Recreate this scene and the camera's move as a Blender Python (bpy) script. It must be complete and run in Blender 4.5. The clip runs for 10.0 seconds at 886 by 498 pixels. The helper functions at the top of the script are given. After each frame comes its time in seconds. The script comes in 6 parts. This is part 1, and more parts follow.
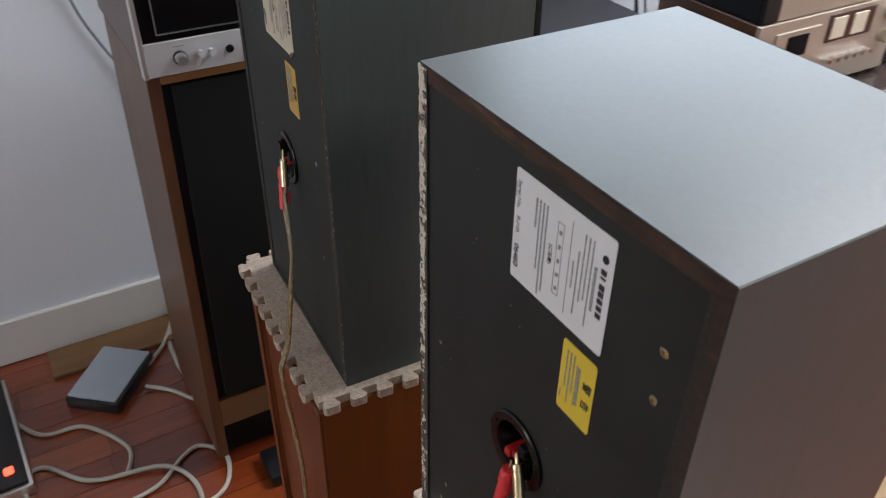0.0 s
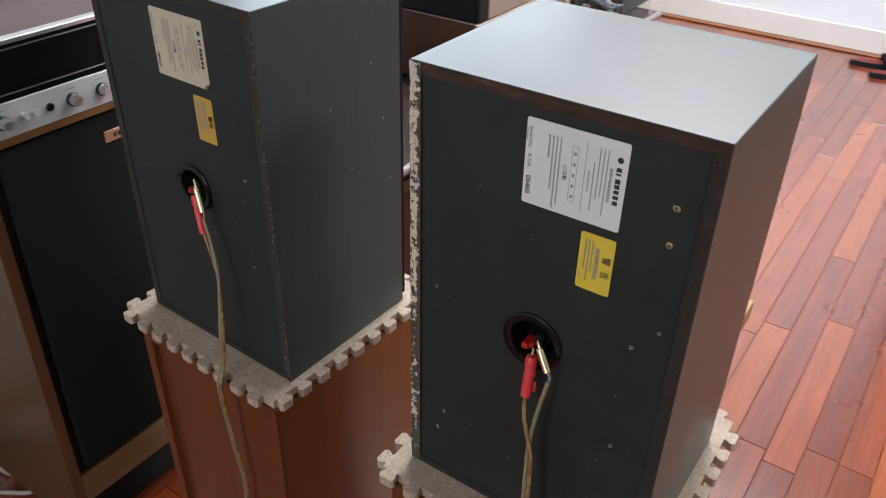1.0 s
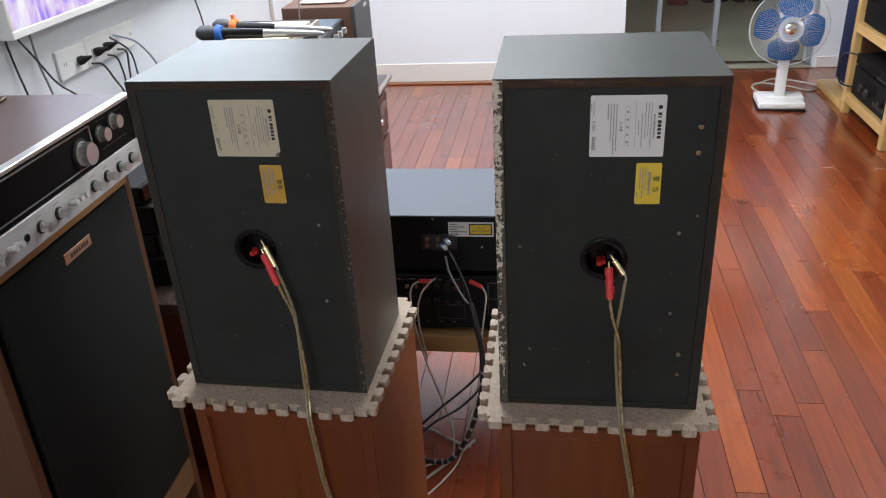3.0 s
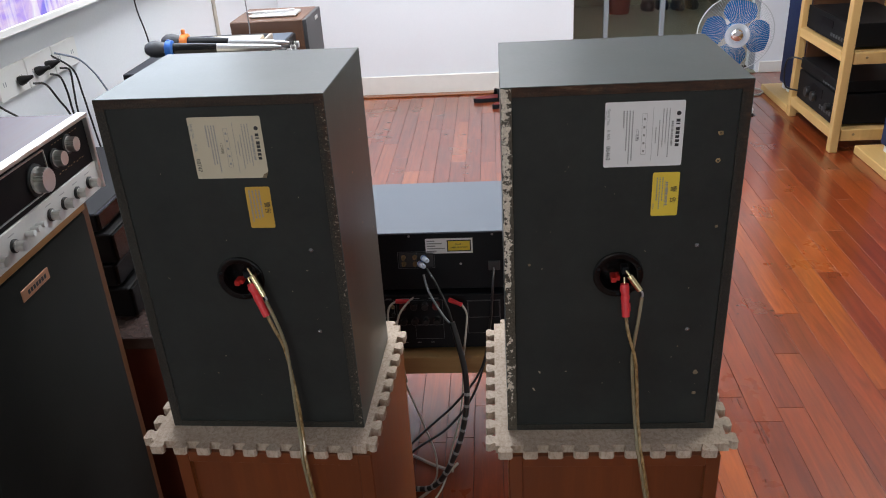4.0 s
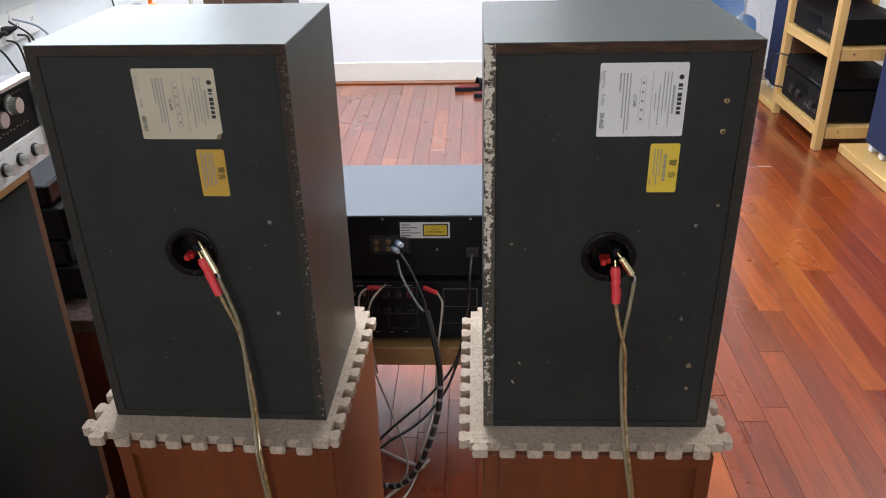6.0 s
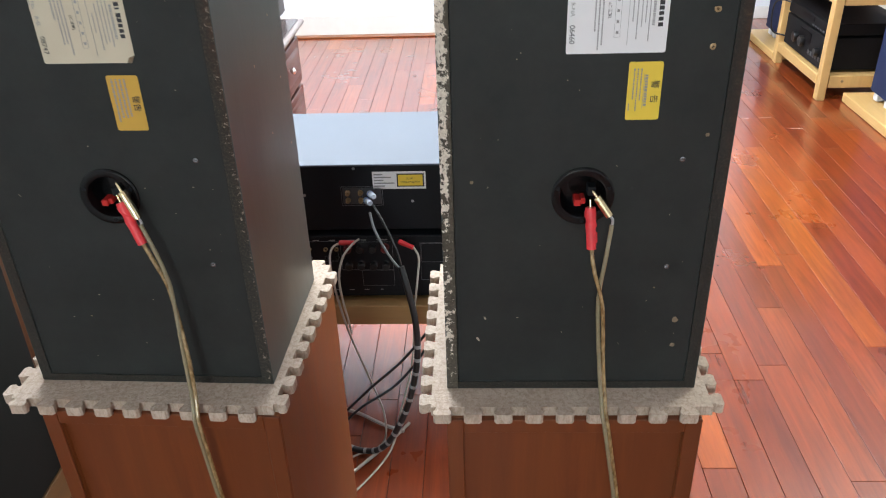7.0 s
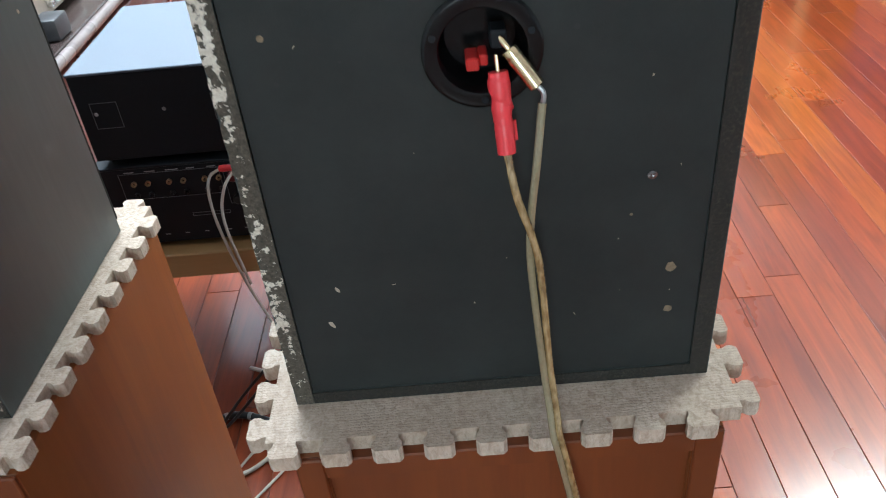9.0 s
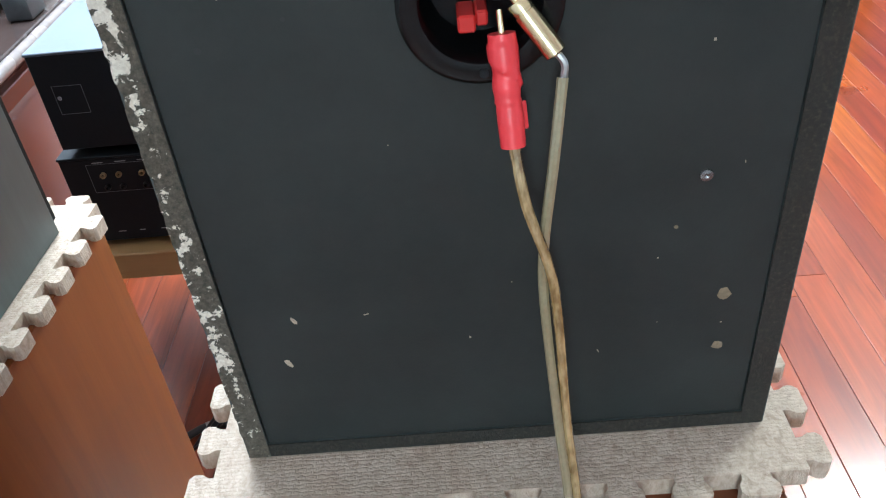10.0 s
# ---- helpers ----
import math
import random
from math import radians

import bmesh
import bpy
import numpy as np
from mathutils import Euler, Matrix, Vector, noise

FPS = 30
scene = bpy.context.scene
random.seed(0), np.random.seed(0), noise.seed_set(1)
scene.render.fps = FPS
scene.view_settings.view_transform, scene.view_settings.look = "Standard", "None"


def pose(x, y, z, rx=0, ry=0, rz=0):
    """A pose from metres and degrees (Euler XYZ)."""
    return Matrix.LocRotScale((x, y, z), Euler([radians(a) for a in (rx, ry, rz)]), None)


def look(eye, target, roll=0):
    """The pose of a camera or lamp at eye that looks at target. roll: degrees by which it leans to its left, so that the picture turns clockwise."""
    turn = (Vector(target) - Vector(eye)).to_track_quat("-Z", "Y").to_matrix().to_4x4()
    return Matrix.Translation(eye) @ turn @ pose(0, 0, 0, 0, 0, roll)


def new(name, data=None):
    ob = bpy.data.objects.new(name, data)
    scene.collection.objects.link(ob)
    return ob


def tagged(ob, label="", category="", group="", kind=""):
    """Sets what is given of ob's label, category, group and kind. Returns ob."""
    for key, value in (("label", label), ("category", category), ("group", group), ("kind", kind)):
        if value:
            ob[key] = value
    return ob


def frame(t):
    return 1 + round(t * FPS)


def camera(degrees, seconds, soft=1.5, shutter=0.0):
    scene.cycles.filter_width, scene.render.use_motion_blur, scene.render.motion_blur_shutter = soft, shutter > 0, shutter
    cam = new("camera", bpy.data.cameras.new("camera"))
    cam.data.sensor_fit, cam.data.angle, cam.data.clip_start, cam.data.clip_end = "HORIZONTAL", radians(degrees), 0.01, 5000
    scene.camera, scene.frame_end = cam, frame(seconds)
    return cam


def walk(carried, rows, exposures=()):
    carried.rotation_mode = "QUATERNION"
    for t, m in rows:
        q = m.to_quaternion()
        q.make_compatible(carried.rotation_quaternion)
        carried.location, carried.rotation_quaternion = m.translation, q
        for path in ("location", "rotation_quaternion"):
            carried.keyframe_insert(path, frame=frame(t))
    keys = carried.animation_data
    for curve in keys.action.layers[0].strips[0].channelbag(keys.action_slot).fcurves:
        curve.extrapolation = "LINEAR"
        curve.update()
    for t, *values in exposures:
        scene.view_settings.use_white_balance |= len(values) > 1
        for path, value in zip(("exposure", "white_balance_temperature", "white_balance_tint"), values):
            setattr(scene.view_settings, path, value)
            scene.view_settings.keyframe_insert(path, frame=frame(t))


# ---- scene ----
cam = camera(57.8, 10.0, soft=1.0, shutter=0.3)
PATH = [
    (0, (0.43, -0.232, 1.317), (-0.977, 0.592, 0.159), 0.7),
    (0.5, (0.431, -0.376, 1.333), (-0.781, 0.755, 0.215), 1.8),
    (1, (0.384, -0.51, 1.347), (-0.558, 0.876, 0.256), 1.2),
    (1.5, (0.302, -0.674, 1.36), (-0.385, 0.878, 0.301), 0.6),
    (2, (0.241, -0.874, 1.358), (-0.277, 0.778, 0.357), 0.5),
    (2.5, (0.178, -0.954, 1.376), (-0.247, 0.751, 0.42), -1.6),
    (3, (0.075, -0.914, 1.373), (-0.202, 0.842, 0.456), -3.4),
    (4.5, (-0.016, -0.846, 1.344), (-0.131, 0.939, 0.45), -3.0),
    (5, (-0.029, -0.837, 1.333), (-0.123, 0.951, 0.441), -2.5),
    (6.5, (0.013, -0.741, 1.262), (-0.072, 1.022, 0.321), -1.2),
    (7, (0.035, -0.694, 1.225), (-0.051, 1.041, 0.233), -2.0),
    (7.5, (0.051, -0.621, 1.197), (-0.032, 1.081, 0.15), -3.1),
    (8, (0.057, -0.528, 1.151), (-0.018, 1.145, 0.057), -4.5),
    (8.5, (0.078, -0.429, 1.092), (0.015, 1.209, -0.054), -5.8),
    (9, (0.12, -0.371, 1.038), (0.063, 1.245, -0.139), -6.0),
    (9.5, (0.122, -0.309, 0.994), (0.058, 1.286, -0.213), -6.0),
    (10, (0.126, -0.276, 0.986), (0.057, 1.323, -0.214), -6.0),
]
walk(cam, [(t, look(eye, target, roll)) for t, eye, target, roll in PATH],
     exposures=((0.0, 0.16, 6550, 10), (1.5, 0.28, 6650, 10), (2.5, 0.22, 6650, 10), (3.2, -0.06, 6650, 10), (5.0, -0.07, 6700, 10), (6.5, 0.56, 6550, 9),
                (7.0, 0.82, 6450, 7), (7.5, 1.0, 6300, 5), (8.5, 0.99, 5950, 1), (9.2, 0.90, 5850, 1), (10.0, 1.30, 5700, 0)))

# ---------------------------------------------------------------- light
world = bpy.data.worlds.new("sky")
scene.world = world
world.use_nodes = True
wn = world.node_tree
sky = wn.nodes.new("ShaderNodeTexSky")
sky.sky_type = "NISHITA"
sky.sun_disc = False
sky.sun_elevation, sky.sun_rotation = radians(50), radians(200)
wn.nodes["Background"].inputs["Strength"].default_value = 0.12
wn.links.new(sky.outputs[0], wn.nodes["Background"].inputs["Color"])

RIGHT_X, BACK_Y, LEFT_X, FAR_Y, TOP_Z = 3.3, -3.0, -1.27, 3.97, 2.7
W, D, H = 0.27, 0.222, 0.468


def area_lamp(name, where, target, width, height, watts, colour):
    lamp = bpy.data.lights.new(name, "AREA")
    lamp.shape, lamp.size, lamp.size_y = "RECTANGLE", width, height
    lamp.energy, lamp.color = watts, colour
    ob = new(name, lamp)
    ob.matrix_world = look(where, target)
    return ob


area_lamp("ceiling_panel_light", (2.1, 1.7, TOP_Z - 0.05), (2.1, 1.7, 0), 1.0, 1.0, 50, (0.95, 1.0, 0.95))
area_lamp("ceiling_strip_light", (-0.40, 2.1, TOP_Z - 0.05), (-0.40, 2.1, 0), 1.1, 1.7, 92, (0.90, 0.935, 1.0))
# Added fill from behind, no known source; it brightens the speakers' rear panels.
area_lamp("daylight_back", (-0.20, BACK_Y + 0.01, 1.40), (0.1, 0, 1.0), 0.7, 0.9, 15, (0.92, 1.0, 0.98))

# ---------------------------------------------------------------- materials


class Nodes:
    """A small helper round one material's node tree."""

    def __init__(self, name):
        self.mat = bpy.data.materials.new(name)
        self.mat.use_nodes = True
        self.tree = self.mat.node_tree
        self.bsdf = self.tree.nodes["Principled BSDF"]
        self.coord = self.add("ShaderNodeTexCoord")

    def add(self, kind, **values):
        node = self.tree.nodes.new(kind)
        for key, value in values.items():
            node.inputs[key].default_value = value
        return node

    def link(self, a, b):
        self.tree.links.new(a, b)

    def mapped(self, scale=(1, 1, 1), turn=(0, 0, 0)):
        node = self.add("ShaderNodeMapping")
        node.inputs["Scale"].default_value = scale
        node.inputs["Rotation"].default_value = turn
        self.link(self.coord.outputs["Object"], node.inputs["Vector"])
        return node.outputs[0]

    def noise(self, scale, detail=4.0, rough=0.55, vector=None, distortion=0.0):
        node = self.add("ShaderNodeTexNoise", Scale=scale, Detail=detail, Roughness=rough, Distortion=distortion)
        self.link(vector or self.coord.outputs["Object"], node.inputs["Vector"])
        return node.outputs["Fac"]

    def ramp(self, fac, *stops):
        node = self.add("ShaderNodeValToRGB")
        cr = node.color_ramp
        while len(cr.elements) < len(stops):
            cr.elements.new(0.5)
        for el, (pos, col) in zip(cr.elements, stops):
            el.position = pos
            el.color = (*col, 1) if len(col) == 3 else col
        self.link(fac, node.inputs["Fac"])
        return node.outputs["Color"]

    def mix(self, fac, a, b, kind="MIX"):
        node = self.add("ShaderNodeMix")
        node.data_type, node.blend_type = "RGBA", kind
        for socket, value in ((node.inputs["Factor"], fac), (node.inputs["A"], a), (node.inputs["B"], b)):
            if hasattr(value, "is_linked"):
                self.link(value, socket)
            elif isinstance(value, tuple):
                socket.default_value = (*value, 1)
            else:
                socket.default_value = value
        for s in node.inputs:
            if s.type == "RGBA" and s.identifier in ("A_Color", "B_Color"):
                v = a if s.identifier == "A_Color" else b
                if hasattr(v, "is_linked"):
                    self.link(v, s)
                else:
                    s.default_value = (*v, 1)
            if s.identifier == "Factor_Float":
                if hasattr(fac, "is_linked"):
                    self.link(fac, s)
                else:
                    s.default_value = fac
        return next(o for o in node.outputs if o.identifier == "Result_Color")

    def bump(self, height, strength, distance=0.002):
        node = self.add("ShaderNodeBump", Strength=strength, Distance=distance)
        self.link(height, node.inputs["Height"])
        self.link(node.outputs[0], self.bsdf.inputs["Normal"])

    def set(self, **values):
        names = {"rough": "Roughness", "metal": "Metallic", "coat": "Coat Weight", "coat_rough": "Coat Roughness",
                 "trans": "Transmission Weight", "ior": "IOR", "spec": "Specular IOR Level", "alpha": "Alpha", "sheen": "Sheen Weight"}
        for key, value in values.items():
            self.bsdf.inputs[names[key]].default_value = value
        return self

    def base(self, value):
        if hasattr(value, "is_linked"):
            self.link(value, self.bsdf.inputs["Base Color"])
        else:
            self.bsdf.inputs["Base Color"].default_value = (*value, 1)

    def rough_from(self, fac, lo, hi):
        node = self.add("ShaderNodeMapRange")
        node.inputs["To Min"].default_value, node.inputs["To Max"].default_value = lo, hi
        self.link(fac, node.inputs["Value"])
        self.link(node.outputs[0], self.bsdf.inputs["Roughness"])


def plain(name, colour, rough=0.5, metal=0.0, vary=0.12, scale=30.0, bump=0.1, coat=0.0, coarse=3.0, spec=0.5):
    """A surface with grain at two scales and a little relief."""
    n = Nodes(name)
    dark, light = tuple(c * (1 - vary) for c in colour), tuple(min(1, c * (1 + vary)) for c in colour)
    fine = n.noise(scale, 5)
    big = n.noise(coarse, 3)
    n.base(n.mix(big, n.ramp(fine, (0.3, dark), (0.7, light)), tuple(c * 0.96 for c in colour)))
    n.set(metal=metal, coat=coat, spec=spec)
    n.rough_from(big, max(0.02, rough - 0.08), min(1, rough + 0.08))
    if bump:
        n.bump(fine, bump, 0.001)
    return n.mat


def wooden(name, dark, light, grain=(1.0, 1.0, 0.06), scale=45.0, rough=0.4, bump=0.12, coat=0.15, per_object=False):
    """Wood with its grain drawn out along the axis of the small number."""
    n = Nodes(name)
    v = n.mapped(grain)
    if per_object:
        info = n.add("ShaderNodeObjectInfo")
        off = n.add("ShaderNodeVectorMath")
        off.operation = "MULTIPLY_ADD"
        n.link(info.outputs["Random"], off.inputs[0])
        off.inputs[1].default_value = (17.0, 31.0, 9.0)
        n.link(v, off.inputs[2])
        v = off.outputs[0]
    fine = n.noise(scale, 8, 0.65, v, 0.6)
    broad = n.noise(scale * 0.14, 3, 0.5, v, 1.2)
    pores = n.noise(scale * 6, 2, 0.5, v)
    c = n.ramp(fine, (0.25, dark), (0.75, light))
    c = n.mix(n.ramp(broad, (0.35, (0, 0, 0)), (0.7, (1, 1, 1))), c, tuple(0.5 * (a + b) * 0.75 for a, b in zip(dark, light)))
    n.base(c)
    n.set(coat=coat, coat_rough=0.2)
    n.rough_from(fine, rough - 0.07, rough + 0.1)
    n.bump(pores, bump, 0.0006)
    return n.mat


def floor_material(name="varnished_hardwood", lift=1.0):
    """Varnished red hardwood strips, each with its own tone and grain."""
    n = Nodes(name)
    info = n.add("ShaderNodeObjectInfo")
    geo = n.add("ShaderNodeNewGeometry")
    rnd = n.add("ShaderNodeMath")
    rnd.operation = "ADD"
    n.link(info.outputs["Random"], rnd.inputs[0])
    n.link(geo.outputs["Random Per Island"], rnd.inputs[1])
    frac = n.add("ShaderNodeMath")
    frac.operation = "FRACT"
    n.link(rnd.outputs[0], frac.inputs[0])
    off = n.add("ShaderNodeVectorMath")
    off.operation = "MULTIPLY_ADD"
    n.link(frac.outputs[0], off.inputs[0])
    off.inputs[1].default_value = (37.0, 23.0, 0.0)
    mp = n.add("ShaderNodeMapping")
    mp.inputs["Scale"].default_value = (1, 0.07, 1)
    n.link(geo.outputs["Position"], mp.inputs["Vector"])
    n.link(mp.outputs[0], off.inputs[2])
    v = off.outputs[0]
    fine = n.noise(60, 8, 0.65, v, 0.8)
    broad = n.noise(9, 3, 0.5, v, 1.0)
    tone = n.ramp(frac.outputs[0], (0.0, (0.15, 0.023, 0.006)), (0.22, (0.20, 0.034, 0.008)), (0.45, (0.28, 0.055, 0.010)), (0.62, (0.17, 0.027, 0.007)),
                  (0.82, (0.26, 0.050, 0.010)), (1.0, (0.36, 0.084, 0.015)))
    streak = n.ramp(fine, (0.3, (0.55 * lift, 0.48 * lift * lift, 0.45 * lift)), (0.7, (1.15 * lift, 1.15 * lift * lift, 1.15 * lift)))
    c = n.mix(1.0, tone, streak, "MULTIPLY")
    c = n.mix(n.ramp(broad, (0.45, (0, 0, 0)), (0.75, (0.5, 0.5, 0.5))), c, (0.25, 0.046, 0.012))
    n.base(c)
    n.set(coat=1.0, coat_rough=0.18, spec=0.45)
    n.bsdf.inputs["Coat IOR"].default_value = 1.62
    n.rough_from(n.noise(4, 4, 0.6, geo.outputs["Position"]), 0.22, 0.36)
    return n.mat


def rim_material(name, chips, warmth=1.0, grit=1.0):
    """The raw edge of a cabinet board: dark paint over particle board; chips shows the pale chipped core along the low-x edge."""
    n = Nodes(name)
    fine = n.noise(430, 5, 0.8)
    mid = n.noise(55, 5, 0.65)
    dark = n.ramp(fine, (0.36, (0.013, 0.0125, 0.0105)), (0.52, (0.043 * grit, 0.039 * grit, 0.030 * grit)), (0.63, (0.11 * grit, 0.090 * grit, 0.066 * grit)), (0.76, (0.24 * grit, 0.195 * grit, 0.145 * grit)))
    brown = n.ramp(n.noise(120, 6, 0.7, n.mapped((0.15, 1, 1))), (0.35, (0.018, 0.010, 0.007)), (0.58, (0.075, 0.034, 0.017)), (0.70, (0.19, 0.115, 0.07)))
    sep = n.add("ShaderNodeSeparateXYZ")
    n.link(n.coord.outputs["Object"], sep.inputs[0])
    high = n.add("ShaderNodeMapRange")
    high.inputs["From Min"].default_value, high.inputs["From Max"].default_value = 0.452, 0.457
    n.link(sep.outputs["Z"], high.inputs["Value"])
    mul = n.add("ShaderNodeMath")
    mul.operation = "MULTIPLY"
    n.link(high.outputs[0], mul.inputs[0])
    n.link(n.ramp(mid, (0.30, (0.2 * warmth,) * 3), (0.5, (warmth,) * 3)), mul.inputs[1])
    c = n.mix(mul.outputs[0], dark, brown)
    side = n.add("ShaderNodeMapRange")
    side.inputs["From Min"].default_value, side.inputs["From Max"].default_value = W - 0.010, W - 0.003
    n.link(sep.outputs["X"], side.inputs["Value"])
    upper = n.add("ShaderNodeMapRange")
    upper.inputs["From Min"].default_value, upper.inputs["From Max"].default_value = 0.20, 0.46
    n.link(sep.outputs["Z"], upper.inputs["Value"])
    both = n.add("ShaderNodeMath")
    both.operation = "MULTIPLY"
    n.link(side.outputs[0], both.inputs[0])
    n.link(upper.outputs[0], both.inputs[1])
    rub = n.mix(1.0, both.outputs[0], n.ramp(mid, (0.38, (0.1, 0.1, 0.1)), (0.55, (1, 1, 1))), "MULTIPLY")
    c = n.mix(rub, c, brown)
    if chips == 2:
        edge = n.add("ShaderNodeMapRange")
        edge.inputs["From Min"].default_value, edge.inputs["From Max"].default_value = W - 0.012, W - 0.004
        n.link(sep.outputs["X"], edge.inputs["Value"])
        add = n.add("ShaderNodeMath")
        add.operation = "MULTIPLY_ADD"
        n.link(edge.outputs[0], add.inputs[0])
        add.inputs[1].default_value = 0.13
        n.link(n.noise(210, 5, 0.75, None, 0.8), add.inputs[2])
        c = n.mix(n.ramp(add.outputs[0], (0.70, (0, 0, 0)), (0.75, (1, 1, 1))), c, (0.38, 0.32, 0.26))
    if chips == 1:
        c = n.mix(0.8, c, n.ramp(fine, (0.3, (0.030, 0.027, 0.021)), (0.7, (0.165, 0.138, 0.100))))
        edge = n.add("ShaderNodeMapRange")
        edge.inputs["From Min"].default_value, edge.inputs["From Max"].default_value = 0.0124, 0.0062
        n.link(sep.outputs["X"], edge.inputs["Value"])
        share = n.add("ShaderNodeMapRange")
        share.inputs["From Max"].default_value = H
        n.link(sep.outputs["Z"], share.inputs["Value"])
        band = n.ramp(share.outputs[0], (0.0, (0.15, 0.15, 0.15)), (0.08, (0.3, 0.3, 0.3)), (0.12, (0.64, 0.64, 0.64)), (0.30, (0.64, 0.64, 0.64)), (0.34, (0.3, 0.3, 0.3)), (0.43, (0.3, 0.3, 0.3)), (0.47, (0.7, 0.7, 0.7)), (0.66, (0.95, 0.95, 0.95)), (1.0, (0.95, 0.95, 0.95)))
        worn = n.add("ShaderNodeMath")
        worn.operation = "MULTIPLY"
        n.link(edge.outputs[0], worn.inputs[0])
        n.link(band, worn.inputs[1])
        crumbs = n.ramp(n.mix(0.42, n.noise(120, 3, 0.6), n.noise(300, 4, 0.75, None, 0.6)), (0.38, (0.2, 0.2, 0.2)), (0.62, (0.8, 0.8, 0.8)))
        add = n.add("ShaderNodeMath")
        add.operation = "MULTIPLY_ADD"
        n.link(worn.outputs[0], add.inputs[0])
        add.inputs[1].default_value = 0.46
        n.link(crumbs, add.inputs[2])
        pale = n.ramp(n.noise(420, 4, 0.7), (0.3, (0.58, 0.50, 0.40)), (0.7, (0.92, 0.86, 0.75)))
        c = n.mix(n.ramp(add.outputs[0], (0.80, (0, 0, 0)), (0.83, (1, 1, 1))), c, pale)
    n.base(c)
    n.set(rough=0.75)
    n.bump(fine, 0.8, 0.0018)
    return n.mat


def panel_material():
    """Dull black hardboard with dust, scuffs and a faint grey bloom."""
    n = Nodes("black_hardboard")
    fine = n.noise(700, 3, 0.6)
    dust = n.noise(230, 6, 0.8, None, 0.4)
    big = n.noise(14, 6, 0.7)
    c = n.ramp(big, (0.3, (0.0155, 0.0178, 0.0170)), (0.7, (0.0280, 0.0312, 0.0295)))
    c = n.mix(n.ramp(dust, (0.76, (0, 0, 0)), (0.82, (0.4, 0.4, 0.4))), c, (0.16, 0.15, 0.135))
    n.base(c)
    n.set(spec=0.28)
    n.rough_from(big, 0.5, 0.68)
    n.bump(fine, 0.25, 0.0005)
    return n.mat


def vinyl_material():
    """Dark grey satin vinyl of the cabinets, with a fine wood-like grain."""
    n = Nodes("grey_vinyl")
    fine = n.noise(180, 5, 0.6, n.mapped((1, 1, 0.12)))
    big = n.noise(6, 4, 0.6)
    n.base(n.mix(big, n.ramp(fine, (0.3, (0.055, 0.066, 0.065)), (0.7, (0.074, 0.088, 0.086))), (0.064, 0.077, 0.075)))
    n.set(spec=0.38)
    n.rough_from(big, 0.30, 0.40)
    n.bump(fine, 0.06, 0.0003)
    return n.mat


def foam_material():
    """Grey foam pressed with a coarse basket weave."""
    n = Nodes("woven_foam")
    jog = n.add("ShaderNodeTexNoise", Scale=330.0, Detail=4.0)
    n.link(n.coord.outputs["Object"], jog.inputs["Vector"])
    off = n.add("ShaderNodeVectorMath")
    off.operation = "MULTIPLY_ADD"
    n.link(jog.outputs["Color"], off.inputs[0])
    off.inputs[1].default_value = (0.0060, 0.0040, 0.0)
    n.link(n.coord.outputs["Object"], off.inputs[2])
    weave = n.add("ShaderNodeTexBrick", Scale=1.0)
    weave.inputs["Mortar Size"].default_value = 0.00075
    weave.inputs["Mortar Smooth"].default_value = 0.8
    weave.inputs["Brick Width"].default_value = 0.0058
    weave.inputs["Row Height"].default_value = 0.0024
    n.link(off.outputs[0], weave.inputs["Vector"])
    fuzz = n.noise(600, 4, 0.7)
    worn = n.noise(26, 4, 0.6)
    fleck = n.noise(190, 4, 0.65, n.mapped((1.3, 1, 0.6)), 0.5)
    c = n.ramp(fleck, (0.34, (0.40, 0.305, 0.23)), (0.5, (0.54, 0.44, 0.35)), (0.68, (0.64, 0.54, 0.445)))
    c = n.mix(n.ramp(worn, (0.4, (0, 0, 0)), (0.65, (0.35, 0.35, 0.35))), c, (0.44, 0.335, 0.25))
    n.base(n.mix(n.ramp(weave.outputs["Fac"], (0.1, (0, 0, 0)), (0.9, (0.16, 0.16, 0.16))), c, (0.36, 0.275, 0.21)))
    n.set(rough=0.9)
    low = n.add("ShaderNodeMath")
    low.operation = "MULTIPLY_ADD"
    n.link(weave.outputs["Fac"], low.inputs[0])
    low.inputs[1].default_value = -0.8
    n.link(fuzz, low.inputs[2])
    n.bump(low.outputs[0], 0.45, 0.0010)
    return n.mat


def screen_material():
    """A lit television picture: soft violet, blue and white shapes."""
    n = Nodes("lit_screen")
    a = n.noise(5, 3, 0.6, None, 1.5)
    stripes = n.noise(40, 2, 0.5, n.mapped((1, 1, 0.12)))
    low = n.ramp(a, (0.3, (0.022, 0.030, 0.19)), (0.45, (0.09, 0.06, 0.205)), (0.55, (0.155, 0.12, 0.20)), (0.7, (0.185, 0.20, 0.22)))
    low = n.mix(n.ramp(stripes, (0.5, (0, 0, 0)), (0.62, (0.6, 0.6, 0.6))), low, (0.21, 0.20, 0.23))
    high = n.ramp(a, (0.35, (0.62, 0.78, 1.0)), (0.65, (0.88, 0.95, 1.0)))
    sep = n.add("ShaderNodeSeparateXYZ")
    n.link(n.coord.outputs["Object"], sep.inputs[0])
    rise = n.add("ShaderNodeMapRange")
    rise.inputs["From Min"].default_value, rise.inputs["From Max"].default_value = 1.10, 1.28
    n.link(sep.outputs["Z"], rise.inputs["Value"])
    n.link(n.mix(rise.outputs[0], low, high), n.bsdf.inputs["Emission Color"])
    n.bsdf.inputs["Emission Strength"].default_value = 4.4
    n.base((0.02, 0.02, 0.02))
    n.set(rough=0.2)
    return n.mat


